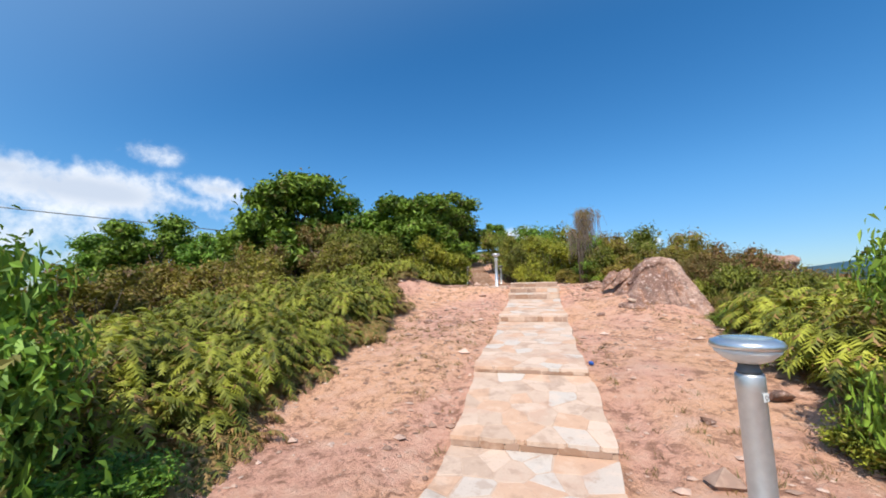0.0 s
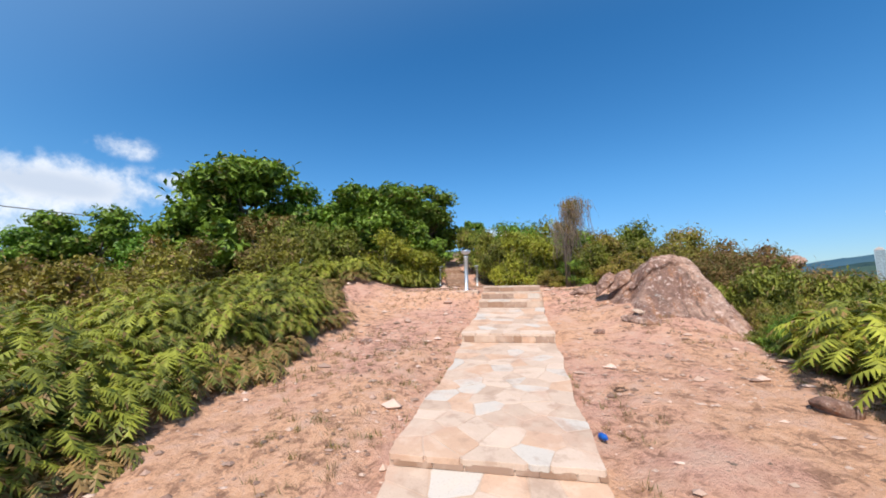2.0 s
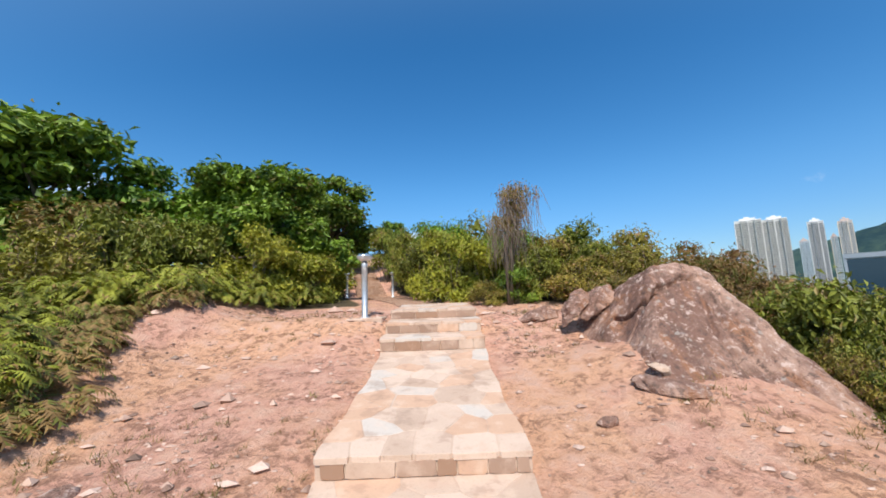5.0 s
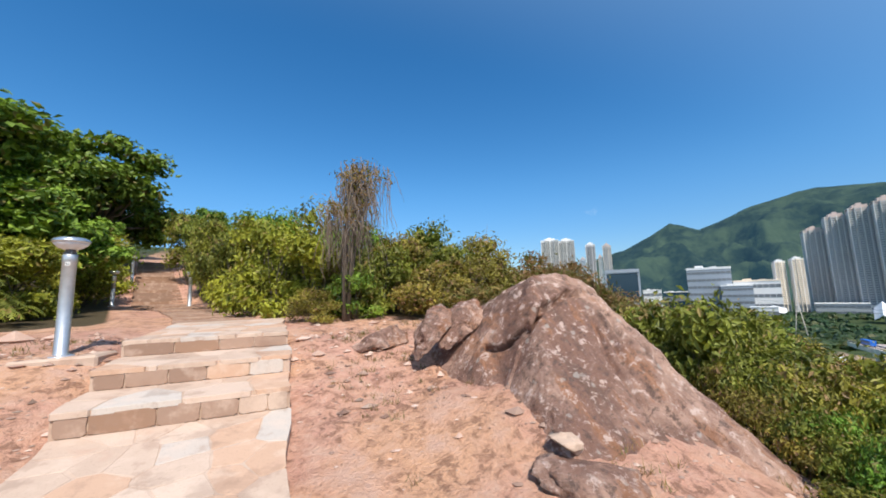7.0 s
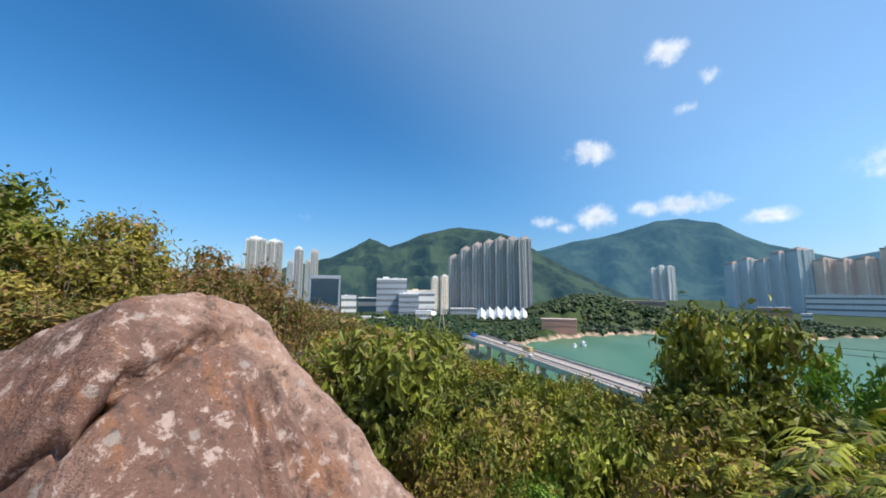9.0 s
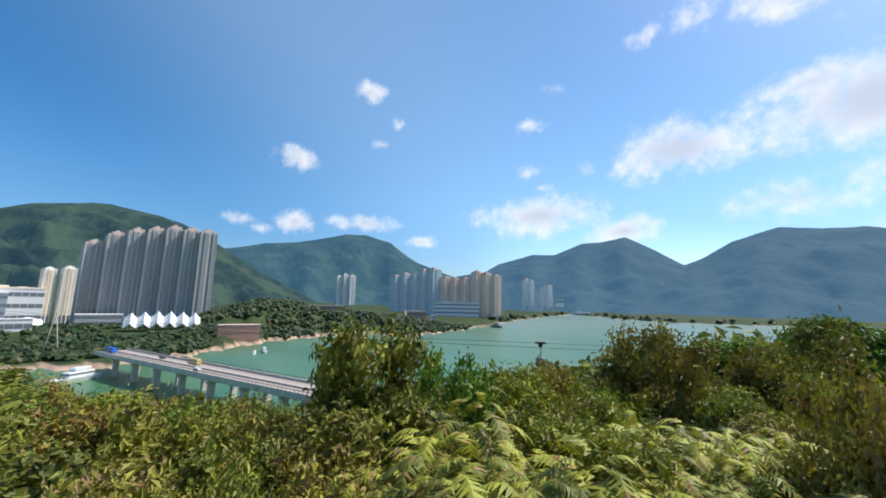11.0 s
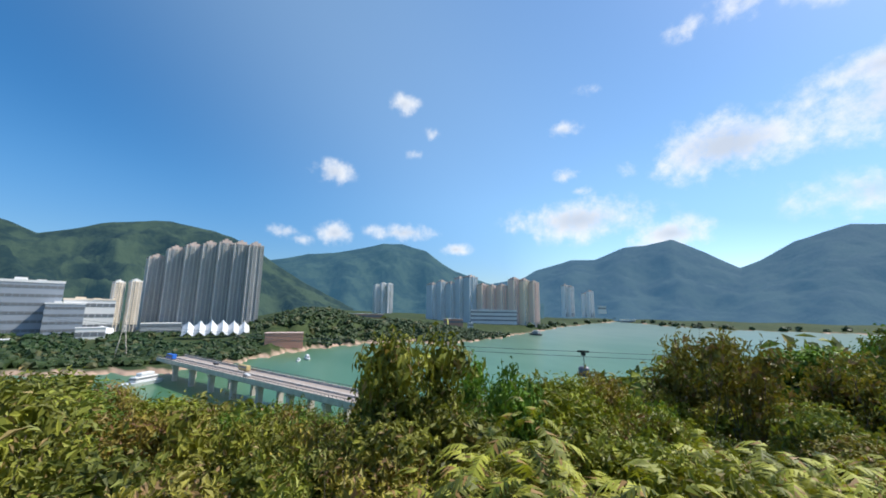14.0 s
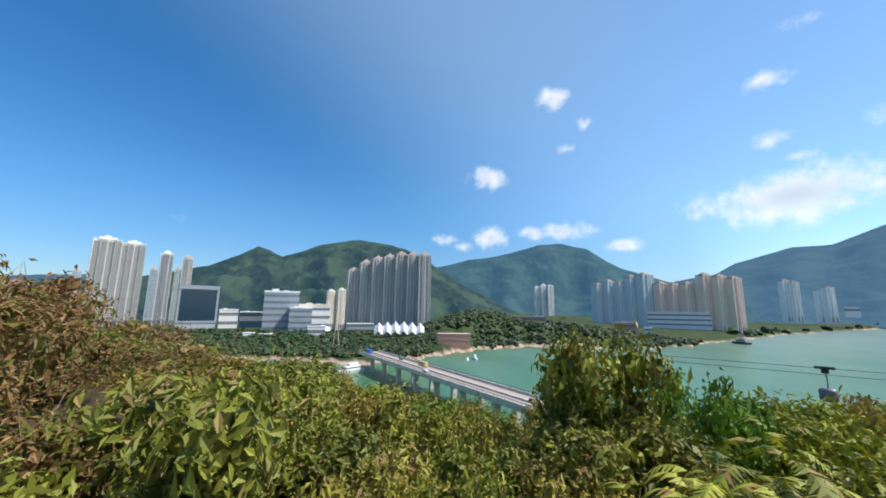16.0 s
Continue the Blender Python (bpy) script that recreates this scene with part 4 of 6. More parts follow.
# the farther the range, the stronger its painted haze
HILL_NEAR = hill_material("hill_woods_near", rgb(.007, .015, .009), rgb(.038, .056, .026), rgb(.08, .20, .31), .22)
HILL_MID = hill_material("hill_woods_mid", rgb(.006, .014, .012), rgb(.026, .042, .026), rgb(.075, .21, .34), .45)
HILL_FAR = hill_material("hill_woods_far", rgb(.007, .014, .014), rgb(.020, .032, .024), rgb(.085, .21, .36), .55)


def range_of_hills(name, azs, els, d, near, mat, label, rough, seed):
    """A ridge seen from the lookout: gullied slopes that fall from its crest towards the bay and away behind."""
    n, m = 320, 64
    A = np.linspace(azs[0], azs[-1], n)
    E = np.interp(A, azs, els)
    E = E + 0.10 * rough * fractal(A * 1.3, A * 0.7, seed, 4)
    T = np.linspace(0, 1.35, m)
    AA, TT = np.meshgrid(A, T, indexing="ij")
    dist = near + (d - near) * TT
    crest = d * np.tan(np.radians(E))[:, None] + 2.85
    low = SEA + 4
    prof = np.where(TT <= 1, TT ** 1.25, 1 - (TT - 1) * 1.8)
    qx, qy = dist * np.sin(np.radians(AA)) / (d * .085), dist * np.cos(np.radians(AA)) / (d * .085)
    gully = fractal(qx, qy, seed + 2, 6, 0.55) - 1.5 * np.abs(fractal(qx * .8 + 3, qy * .8, seed + 5, 6, 0.58)) + .35
    z = low + (crest - low) * np.clip(prof + 0.36 * rough * gully * np.sin(np.pi * np.clip(TT, 0, 1)) ** 0.9, 0, 1.0)
    a = np.radians(AA)
    dd = dist * (1 + 0.05 * np.sin(AA * 0.9 + seed) * (TT < 0.99) * (1 - TT))
    v = np.stack([2.5 + dd * np.sin(a), 8.3 + dd * np.cos(a), z], -1).reshape(-1, 3)
    i, j = np.meshgrid(np.arange(n - 1), np.arange(m - 1), indexing="ij")
    q = (i * m + j).ravel()
    f = np.stack([q, q + m, q + m + 1, q + 1], -1)[:, ::-1]
    return tagged(new(name, mesh_from(name, v, f, mat, True)), label, "mountain", kind="structure")


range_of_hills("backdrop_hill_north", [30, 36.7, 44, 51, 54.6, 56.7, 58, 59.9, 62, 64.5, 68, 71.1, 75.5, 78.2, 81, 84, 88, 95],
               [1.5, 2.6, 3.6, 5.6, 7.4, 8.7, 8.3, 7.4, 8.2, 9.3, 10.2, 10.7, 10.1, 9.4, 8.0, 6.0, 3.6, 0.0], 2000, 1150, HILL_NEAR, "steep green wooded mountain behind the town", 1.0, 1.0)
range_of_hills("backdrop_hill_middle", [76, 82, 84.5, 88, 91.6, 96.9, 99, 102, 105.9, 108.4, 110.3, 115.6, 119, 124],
               [5.0, 6.6, 7.0, 8.0, 8.3, 9.6, 10.1, 10.2, 9.2, 7.3, 6.2, 4.2, 3.4, 2.0], 3300, 1900, HILL_MID, "hazy bluish wooded mountain across the bay", 0.55, 2.0)
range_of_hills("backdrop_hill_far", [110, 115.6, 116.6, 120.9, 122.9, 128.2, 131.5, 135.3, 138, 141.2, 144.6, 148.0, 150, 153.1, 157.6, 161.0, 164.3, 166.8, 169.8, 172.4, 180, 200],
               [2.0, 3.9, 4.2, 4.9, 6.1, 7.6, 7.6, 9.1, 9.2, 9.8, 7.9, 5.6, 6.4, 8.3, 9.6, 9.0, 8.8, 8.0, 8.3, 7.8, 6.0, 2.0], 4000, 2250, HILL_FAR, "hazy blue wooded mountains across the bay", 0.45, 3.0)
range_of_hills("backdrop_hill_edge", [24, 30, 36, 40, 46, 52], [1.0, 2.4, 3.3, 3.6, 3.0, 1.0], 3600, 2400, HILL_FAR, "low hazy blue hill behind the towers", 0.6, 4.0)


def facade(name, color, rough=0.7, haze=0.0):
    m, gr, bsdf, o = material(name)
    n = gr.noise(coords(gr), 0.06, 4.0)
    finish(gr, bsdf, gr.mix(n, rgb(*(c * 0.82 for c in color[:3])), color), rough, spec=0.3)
    # distant walls and windows glow faintly blue in place of haze in the air
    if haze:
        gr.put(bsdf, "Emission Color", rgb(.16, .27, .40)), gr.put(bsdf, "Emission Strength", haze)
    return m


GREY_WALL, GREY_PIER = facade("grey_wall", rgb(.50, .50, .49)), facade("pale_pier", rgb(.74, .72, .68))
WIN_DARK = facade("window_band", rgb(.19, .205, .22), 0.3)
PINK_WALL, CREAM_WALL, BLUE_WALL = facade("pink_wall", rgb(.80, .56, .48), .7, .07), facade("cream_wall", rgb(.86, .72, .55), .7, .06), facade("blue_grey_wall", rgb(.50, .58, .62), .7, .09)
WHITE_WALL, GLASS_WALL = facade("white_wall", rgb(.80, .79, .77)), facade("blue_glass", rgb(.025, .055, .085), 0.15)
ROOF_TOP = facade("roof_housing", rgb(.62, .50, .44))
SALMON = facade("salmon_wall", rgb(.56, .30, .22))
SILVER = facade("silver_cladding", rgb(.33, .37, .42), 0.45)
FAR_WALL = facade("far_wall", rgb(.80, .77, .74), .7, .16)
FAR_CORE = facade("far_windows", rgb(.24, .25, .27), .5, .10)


def comb(bm, h, floors, frac, outer, inner, base, a, b, place):
    """One moulded stack of floor bands that stand out from a wall, from a to b across it."""
    step = h / floors
    line = []
    for k in range(floors):
        line += [(outer, k * step), (outer, (k + frac) * step), (inner, (k + frac) * step), (inner, (k + 1) * step)]
    line += [(base, h), (base, 0)]
    p, q = [bm.verts.new(place(a, o, z)) for o, z in line], [bm.verts.new(place(b, o, z)) for o, z in line]
    for i in range(len(line)):
        j = (i + 1) % len(line)
        bm.faces.new((p[i], p[j], q[j], q[i]))
    bm.faces.new(p), bm.faces.new(q[::-1])
    bmesh.ops.recalc_face_normals(bm, faces=bm.faces)


def high_rise(az, width_deg, el_top, el_base, d, wall, pier, label, name="tower_block", bays=4, depth=0.8, floors=40, group="tower blocks", turn=0, core=None):
    """A tower block: window core, projecting bays with floor bands, pale piers and a roof housing."""
    b, t = spot(az, el_base, d), spot(az, el_top, d)
    w = d * math.tan(radians(width_deg))
    h = t.z - b.z
    ob = empty(name, label, "building", group)
    bm = bmesh.new()
    box(bm, -w * .48, w * .48, -w * depth * .44, w * depth * .44, -20, h * .97)
    part("window_core", bm, core or WIN_DARK, ob, smooth=False)
    bw = w / bays
    for i in range(bays):
        x = -w / 2 + bw * (i + 0.5)
        dy = -w * depth * (.5 + .06 * (i % 2))
        bm = bmesh.new()
        comb(bm, h, floors, .55, dy, -w * depth * .42, -w * depth * .40, x - bw * .36, x + bw * .36, lambda t, o, z: (t, o, z))
        part("bay", bm, wall, ob, smooth=False)
        bm = bmesh.new()
        box(bm, x - bw * .5, x - bw * .38, dy - w * .015, w * depth * .5, -20, h)
        box(bm, x + bw * .38, x + bw * .46, dy - w * .01, w * depth * .5, -20, h * .99)
        part("pier", bm, pier if i % 2 == 0 else wall, ob, smooth=False)
    for s in (-1, 1):
        bm = bmesh.new()
        comb(bm, h * .965, floors, .5, s * w * .515, s * w * .475, s * w * .465, -w * depth * .43, w * depth * .43, lambda t, o, z: (o, t, z))
        part("side_band", bm, wall, ob, smooth=False)
    bm = bmesh.new()
    box(bm, -w * .5, w * .5, -w * depth * .5, w * depth * .5, h * .97, h)
    box(bm, -w * .3, w * .3, -w * depth * .3, w * depth * .3, h, h * 1.03)
    box(bm, -w * .12, w * .08, -w * depth * .2, w * depth * .2, h * 1.03, h * 1.05)
    part("roof_housing", bm, ROOF_TOP if pier is not WHITE_WALL else WHITE_WALL, ob, smooth=False)
    ob.matrix_basis = pose(b.x, b.y, b.z, 0, 0, -az + 0 + turn)
    return ob


tops = (5.9, 7.1, 7.7, 8.1, 8.5, 8.5, 8.5)
for i, top in enumerate(tops):
    high_rise(70.2 + 1.8 * i, 1.86, top, -2.6, 760 - 10 * i, GREY_WALL, GREY_PIER, "tall grey residential tower block with pale vertical piers", bays=4, floors=44, group="waterfront tower row", turn=10)
for az, w, top, bays in ((40.8, 2.5, 7.6, 4), (43.2, 2.2, 7.4, 4)):
    high_rise(az, w, top, -1.6, 1000, facade("tower_cream_wall", rgb(.50, .49, .46)), WHITE_WALL, "tall cream residential tower with white piers", bays=bays, floors=46, group="eastern towers")
high_rise(38.7, 0.8, 3.9, -1.4, 1250, BLUE_WALL, BLUE_WALL, "distant blue-grey tower block", bays=2, floors=36, group="eastern towers")
high_rise(45.4, 0.8, 4.6, -1.6, 1150, BLUE_WALL, BLUE_WALL, "distant blue-grey tower block", bays=2, floors=40, group="eastern towers")
high_rise(46.5, 1.3, 6.6, -1.6, 1000, facade("tower_grey_wall", rgb(.40, .40, .40)), WHITE_WALL, "slim cream residential tower with white piers", bays=3, floors=46, group="eastern towers")
high_rise(47.75, .55, 4.8, -1.6, 1050, BLUE_WALL, CREAM_WALL, "slim residential tower behind others", bays=2, floors=40, group="eastern towers")
high_rise(48.7, 1.1, 6.3, -1.6, 1000, GREY_WALL, CREAM_WALL, "slim grey residential tower with a cream side", bays=3, floors=46, group="eastern towers")
for az, w, top in ((67.0, 1.0, 2.7), (68.5, 1.1, 2.9)):
    high_rise(az, w, top, -2.2, 720, CREAM_WALL, WHITE_WALL, "white and cream mid-rise block", bays=3, floors=22, group="mid-rise blocks", turn=20)
for az, w, top in ((98.35, .85, 3.6), (99.3, .8, 3.9), (100.3, .9, 3.8)):
    high_rise(az, w, top, 0.1, 1500, WHITE_WALL, WHITE_WALL, "white tower block on the far hillside", bays=2, floors=30, group="white hillside towers", turn=30, core=WHITE_WALL)
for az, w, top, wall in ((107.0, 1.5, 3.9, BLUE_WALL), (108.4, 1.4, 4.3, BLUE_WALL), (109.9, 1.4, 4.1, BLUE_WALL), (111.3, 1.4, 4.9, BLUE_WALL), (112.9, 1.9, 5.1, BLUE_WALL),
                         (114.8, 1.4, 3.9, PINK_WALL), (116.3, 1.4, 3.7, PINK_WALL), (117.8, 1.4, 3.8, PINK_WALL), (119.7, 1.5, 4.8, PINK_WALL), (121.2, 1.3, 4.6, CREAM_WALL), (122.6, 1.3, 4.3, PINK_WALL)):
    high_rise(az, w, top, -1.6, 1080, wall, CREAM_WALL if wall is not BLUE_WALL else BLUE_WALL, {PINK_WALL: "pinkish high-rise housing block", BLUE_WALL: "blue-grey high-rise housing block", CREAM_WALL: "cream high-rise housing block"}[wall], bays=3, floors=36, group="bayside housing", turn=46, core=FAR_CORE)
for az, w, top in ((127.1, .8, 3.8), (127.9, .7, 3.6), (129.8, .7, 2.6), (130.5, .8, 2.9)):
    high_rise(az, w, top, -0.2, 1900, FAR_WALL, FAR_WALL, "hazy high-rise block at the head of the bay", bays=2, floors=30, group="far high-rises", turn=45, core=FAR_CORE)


def low_block(az0, az1, el_top, el_base, d, wall, label, name="low_building", bands=3, deep=30, band_mat=None, roof=None):
    """A low building: body, window bands and a roof parapet."""
    a, b = spot(az0, el_base, d), spot(az1, el_base, d)
    w = (b - a).length
    h = d * (math.tan(radians(el_top)) - math.tan(radians(el_base)))
    mid = (a + b) / 2
    ob = empty(name, label, "building", "low town buildings")
    bm = bmesh.new()
    box(bm, -w / 2, w / 2, 0, deep, -15, h)
    part("wall", bm, wall, ob, smooth=False)
    for k in range(bands):
        z = h * (k + 0.35) / bands
        n = max(3, int(w / 6))
        for i in range(n):
            x = -w / 2 + w * (i + 0.5) / n
            bm = bmesh.new()
            box(bm, x - w / n * .46, x + w / n * .46, -.25, .3, z, z + h / bands * .34)
            part("window", bm, band_mat or WIN_DARK, ob, smooth=False)
    bm = bmesh.new()
    box(bm, -w / 2 - .5, w / 2 + .5, -.6, deep + .6, h, h + max(.6, h * .05))
    if h > 20:
        box(bm, -w * .3, -w * .1, deep * .3, deep * .7, h, h * 1.1)
        box(bm, w * .05, w * .2, deep * .3, deep * .6, h, h * 1.07)
    part("roof", bm, roof or WHITE_WALL, ob, smooth=False)
    ob.matrix_basis = pose(mid.x, mid.y, mid.z, 0, 0, -(az0 + az1) / 2)
    return ob


# dark glass office block with a pale frame
ob = empty("glass_office", "dark glass office block with a pale metal frame", "building")
a, b = spot(48.2, -2.0, 800), spot(52.5, -2.0, 800)
w, h = (b - a).length, 800 * (math.tan(radians(2.8)) + math.tan(radians(2.0)))
for nm, mat, dims in (("glass_front", GLASS_WALL, (-w * .46, w * .46, -.5, 1, h * .06, h * .87)), ("wall", facade("office_wall", rgb(.42, .45, .48)), (-w / 2, w / 2, 0, 40, -10, h * .9)),
                      ("roof_band", SILVER, (-w / 2 - 1, w / 2 + 1, -2, 42, h * .9, h)), ("side_frame", SILVER, (-w / 2 - 1, -w * .46, -1.5, 3, 0, h * .9)), ("side_frame", SILVER, (w * .46, w / 2 + 1, -1.5, 3, 0, h * .9)), ("plinth", SILVER, (-w / 2, w / 2, -1, 3, 0, h * .06))):
    bm = bmesh.new()
    box(bm, *dims)
    part(nm, bm, mat, ob, smooth=False)
for k in range(1, 7):
    bm = bmesh.new()
    x = -w * .46 + w * .92 * k / 7
    box(bm, x - .12, x + .12, -.7, 0, h * .06, h * .87)
    part("mullion", bm, GLASS_WALL, ob, smooth=False)
ob.matrix_basis = pose(*((a + b) / 2), 0, 0, -50)

low_block(52.8, 55.0, -0.3, -2.6, 820, WHITE_WALL, "low white building beside the glass office", bands=2)
low_block(55.2, 58.1, -0.6, -2.4, 840, GLASS_WALL, "long dark glazed pavilion", bands=1)
low_block(58.0, 62.6, 2.2, -3.2, 690, SILVER, "silver-grey mall block with long window bands", bands=6)
low_block(61.4, 64.5, 0.0, -3.2, 670, SILVER, "lower silver-grey wing of the mall", bands=4)
low_block(62.7, 67.0, 0.5, -3.0, 700, WHITE_WALL, "white podium building with large windows", bands=3, roof=CREAM_WALL)
low_block(69.5, 73.5, -2.2, -3.4, 690, facade("station_wall", rgb(.45, .46, .46)), "grey station building with a flat roof", bands=2)
low_block(73.0, 82.5, -2.4, -3.6, 720, WHITE_WALL, "long white podium under the tower row", bands=2)
low_block(83.2, 88.2, -3.6, -5.1, 470, SALMON, "long low salmon-red building among trees", bands=1, deep=12, band_mat=SALMON, roof=PINK_WALL)
low_block(94.5, 99.6, -0.8, -1.5, 760, SALMON, "red-brown earth-coloured hall on the wooded hill", bands=1, deep=12)
low_block(108.8, 111.8, -1.4, -2.3, 800, SALMON, "salmon building among the shore trees", bands=1, deep=12)
low_block(112.5, 113.4, -2.0, -2.6, 800, WHITE_WALL, "small white building among the shore trees", bands=1, deep=8)
low_block(113.0, 120.0, 0.0, -1.8, 1060, WHITE_WALL, "pale podium in front of the housing blocks", bands=3, deep=16)
low_block(131.5, 132.6, 0.8, 0.2, 1880, WHITE_WALL, "small white building at the head of the bay", bands=1, deep=20)
low_block(134.2, 136.2, -1.0, -1.6, 2000, WHITE_WALL, "long low white roof on the far shore", bands=1, deep=20)
for az0, az1, t, bb in ((51.5, 55.5, -4.3, -5.1), (55.8, 57.2, -3.4, -4.4), (64.0, 66.5, -2.6, -4.0), (57.5, 59.5, -3.6, -4.2)):
    low_block(az0, az1, t, bb, 600, WHITE_WALL, "low white-roofed shed among trees", bands=1, deep=14, name="shed")


def tent(az0, az1, el_top, el_base, d, peaks, label):
    """A white roof of pointed membranes on a ring of posts."""
    a, b = spot(az0, el_base, d), spot(az1, el_base, d)
    w, h = (b - a).length, d * (math.tan(radians(el_top)) - math.tan(radians(el_base)))
    ob = empty("tent_roof", label, "tent")
    s = w / peaks
    for i in range(peaks):
        x = -w / 2 + s * (i + .5)
        hi = h * (1 - .25 * abs(i - (peaks - 1) / 2) / peaks)
        rows = []
        bm = bmesh.new()
        for dx, front, ridge in ((-.5, .16, .68), (-.25, .26, .82), (0, .40, 1), (.25, .26, .82), (.5, .16, .68)):
            y0 = -s * .35 + s * .3 * abs(dx)
            line = [(y0, front * hi), (y0 * .3, (front * .55 + ridge * .45) * hi), (s * .5, ridge * hi), (s * 1.3, (front * .5 + ridge * .4) * hi)]
            rows.append([[bm.verts.new((x + dx * s, y, z - k)) for y, z in line] for k in (0, .5)])
        for p, q in zip(rows, rows[1:]):
            for k in (0, 1):
                for j in range(3):
                    bm.faces.new((p[k][j], q[k][j], q[k][j + 1], p[k][j + 1]))
            bm.faces.new((p[0][0], p[1][0], q[1][0], q[0][0]))
        bmesh.ops.recalc_face_normals(bm, faces=bm.faces)
        part("membrane", bm, WHITE, ob, smooth=False)
        bm = bmesh.new()
        tube(bm, [(x, s * .6, -8), (x, s * .6, hi * 1.05)], [.35, .2], 6)
        part("mast", bm, STEEL, ob)
    ob.matrix_basis = pose(*((a + b) / 2), 0, 0, -(az0 + az1) / 2)


tent(73.6, 81.2, -1.7, -4.1, 560, 6, "white pleated membrane roof of a pavilion by the bridge")
tent(65.0, 67.2, -2.4, -3.4, 640, 1, "white peaked canopy beside the podium")

# bridge
BR_A, BR_B = Vector((327.7, 108.3, -34.4)), Vector((132.3, -34.2, -34.4))
ang = math.degrees(math.atan2(BR_B.y - BR_A.y, BR_B.x - BR_A.x))
blen = (BR_B - BR_A).length
bridge = empty("road_bridge", "long concrete road bridge on piers across the channel", "bridge")
for nm, mat, dims in (("deck", CONCRETE, (0, blen, -9, 9, -1.4, 0)), ("road_surface", facade("road_surface_pale", rgb(.44, .36, .31)), (0, blen, -8.2, 8.2, 0, .06)), ("parapet", CONCRETE, (0, blen, -9, -8.5, 0, 1.1)), ("parapet", CONCRETE, (0, blen, 8.5, 9, 0, 1.1)),
                      ("median", CONCRETE, (0, blen, -.5, .5, .06, .9)), ("girder", CONCRETE, (0, blen, -6.5, -4.8, -2.6, -1.4)), ("girder", CONCRETE, (0, blen, 4.8, 6.5, -2.6, -1.4))):
    bm = bmesh.new()
    box(bm, *dims)
    part(nm, bm, mat, bridge, smooth=False)
for s in (-1, 1):
    bm = bmesh.new()
    for k in range(int(blen / 2.5)):
        box(bm, k * 2.5, k * 2.5 + .15, s * 8.75 - .1, s * 8.75 + .1, 1.1, 1.9)
    box(bm, 0, blen, s * 8.75 - .12, s * 8.75 + .12, 1.85, 2.05)
    part("railing", bm, STEEL_DARK, bridge, smooth=False)
for k in range(1, 9):
    bm = bmesh.new()
    x = blen * k / 9
    box(bm, x - 1.2, x + 1.2, -7.8, 7.8, -3.8, -2.5)
    for y in (-5.7, 5.7):
        box(bm, x - 1.1, x + 1.1, y - 1.4, y + 1.4, -20, -3.8)
    part("pier", bm, CONCRETE, bridge, smooth=False)
bridge.matrix_basis = pose(*BR_A, 0, 0, ang)


def vehicle(along, side, size, color, label, category):
    ob = empty(category.replace(" ", "_"), label, category, "vehicles on the bridge")
    l, w, h = size
    paint = plain(category + "_paint", color, 0.4)
    bm = bmesh.new()
    box(bm, -l / 2, l / 2, -w / 2, w / 2, h * .18, h, .15)
    part("body", bm, paint, ob, smooth=False)
    bm = bmesh.new()
    box(bm, -l * .42, l * .42, -w / 2 - .02, w / 2 + .02, h * .55, h * .85)
    part("window", bm, WIN_DARK, ob, smooth=False)
    for x in (-l * .3, l * .3):
        for y in (-w * .45, w * .45):
            bm = bmesh.new()
            lathe(bm, [(.45, -.15), (.45, .15)], 10, pose(x, y, .45, 90, 0, 0))
            part("wheel", bm, INK, ob)
    ob.matrix_basis = Matrix.Translation(BR_A) @ pose(0, 0, 0, 0, 0, ang) @ pose(along, side, .06)


vehicle(12, -4, (11, 2.6, 3.6), rgb(.02, .16, .62), "blue lorry at the far end of the bridge", "lorry")
vehicle(98, 4, (10, 2.5, 3.4), rgb(.60, .46, .20), "yellowish bus crossing the bridge", "bus")
vehicle(118, -4.5, (4.4, 1.9, 1.6), rgb(.75, .75, .75), "white car crossing the bridge", "car")
vehicle(62, 4, (4.4, 1.9, 1.6), rgb(.10, .10, .11), "dark car crossing the bridge", "car")


def boat(az, d, length, label, turn=0, hull=WHITE, cabin=WHITE):
    p = spot(az, 0, d)
    ob = empty("boat", label, "boat")
    bm = bmesh.new()
    k = length
    pts = [(-.5, .14), (.25, .15), (.42, .08), (.5, 0), (.42, -.08), (.25, -.15), (-.5, -.14)]
    lo = [bm.verts.new((x * k * .95, y * k * .7, -.3)) for x, y in pts]
    hi = [bm.verts.new((x * k, y * k, k * .10)) for x, y in pts]
    bm.faces.new(hi), bm.faces.new(lo[::-1])
    for i in range(len(pts)):
        j = (i + 1) % len(pts)
        bm.faces.new((lo[i], lo[j], hi[j], hi[i]))
    part("hull", bm, hull, ob, smooth=False)
    bm = bmesh.new()
    box(bm, -k * .38, k * .18, -k * .10, k * .10, k * .10, k * .22, k * .015)
    box(bm, -k * .30, k * .05, -k * .08, k * .08, k * .22, k * .30, k * .015)
    part("cabin", bm, cabin, ob, smooth=False)
    bm = bmesh.new()
    box(bm, -k * .36, k * .185, -k * .102, k * .102, k * .15, k * .19)
    part("window_band", bm, WIN_DARK, ob, smooth=False)
    ob.matrix_basis = pose(p.x, p.y, SEA, 0, 0, turn)


boat(89.0, 392, 15, "white motor yacht moored in the channel", 190)
boat(87.8, 380, 10, "smaller white boat moored beside the yacht", 175)
boat(70.2, 306, 26, "long white boat under way beside the bridge", 150)
boat(103.3, 330, 8, "small white boat on the green water", 160)
boat(122.6, 800, 34, "dark flat work barge off the far shore", 10, STEEL_DARK, GREY_WALL)

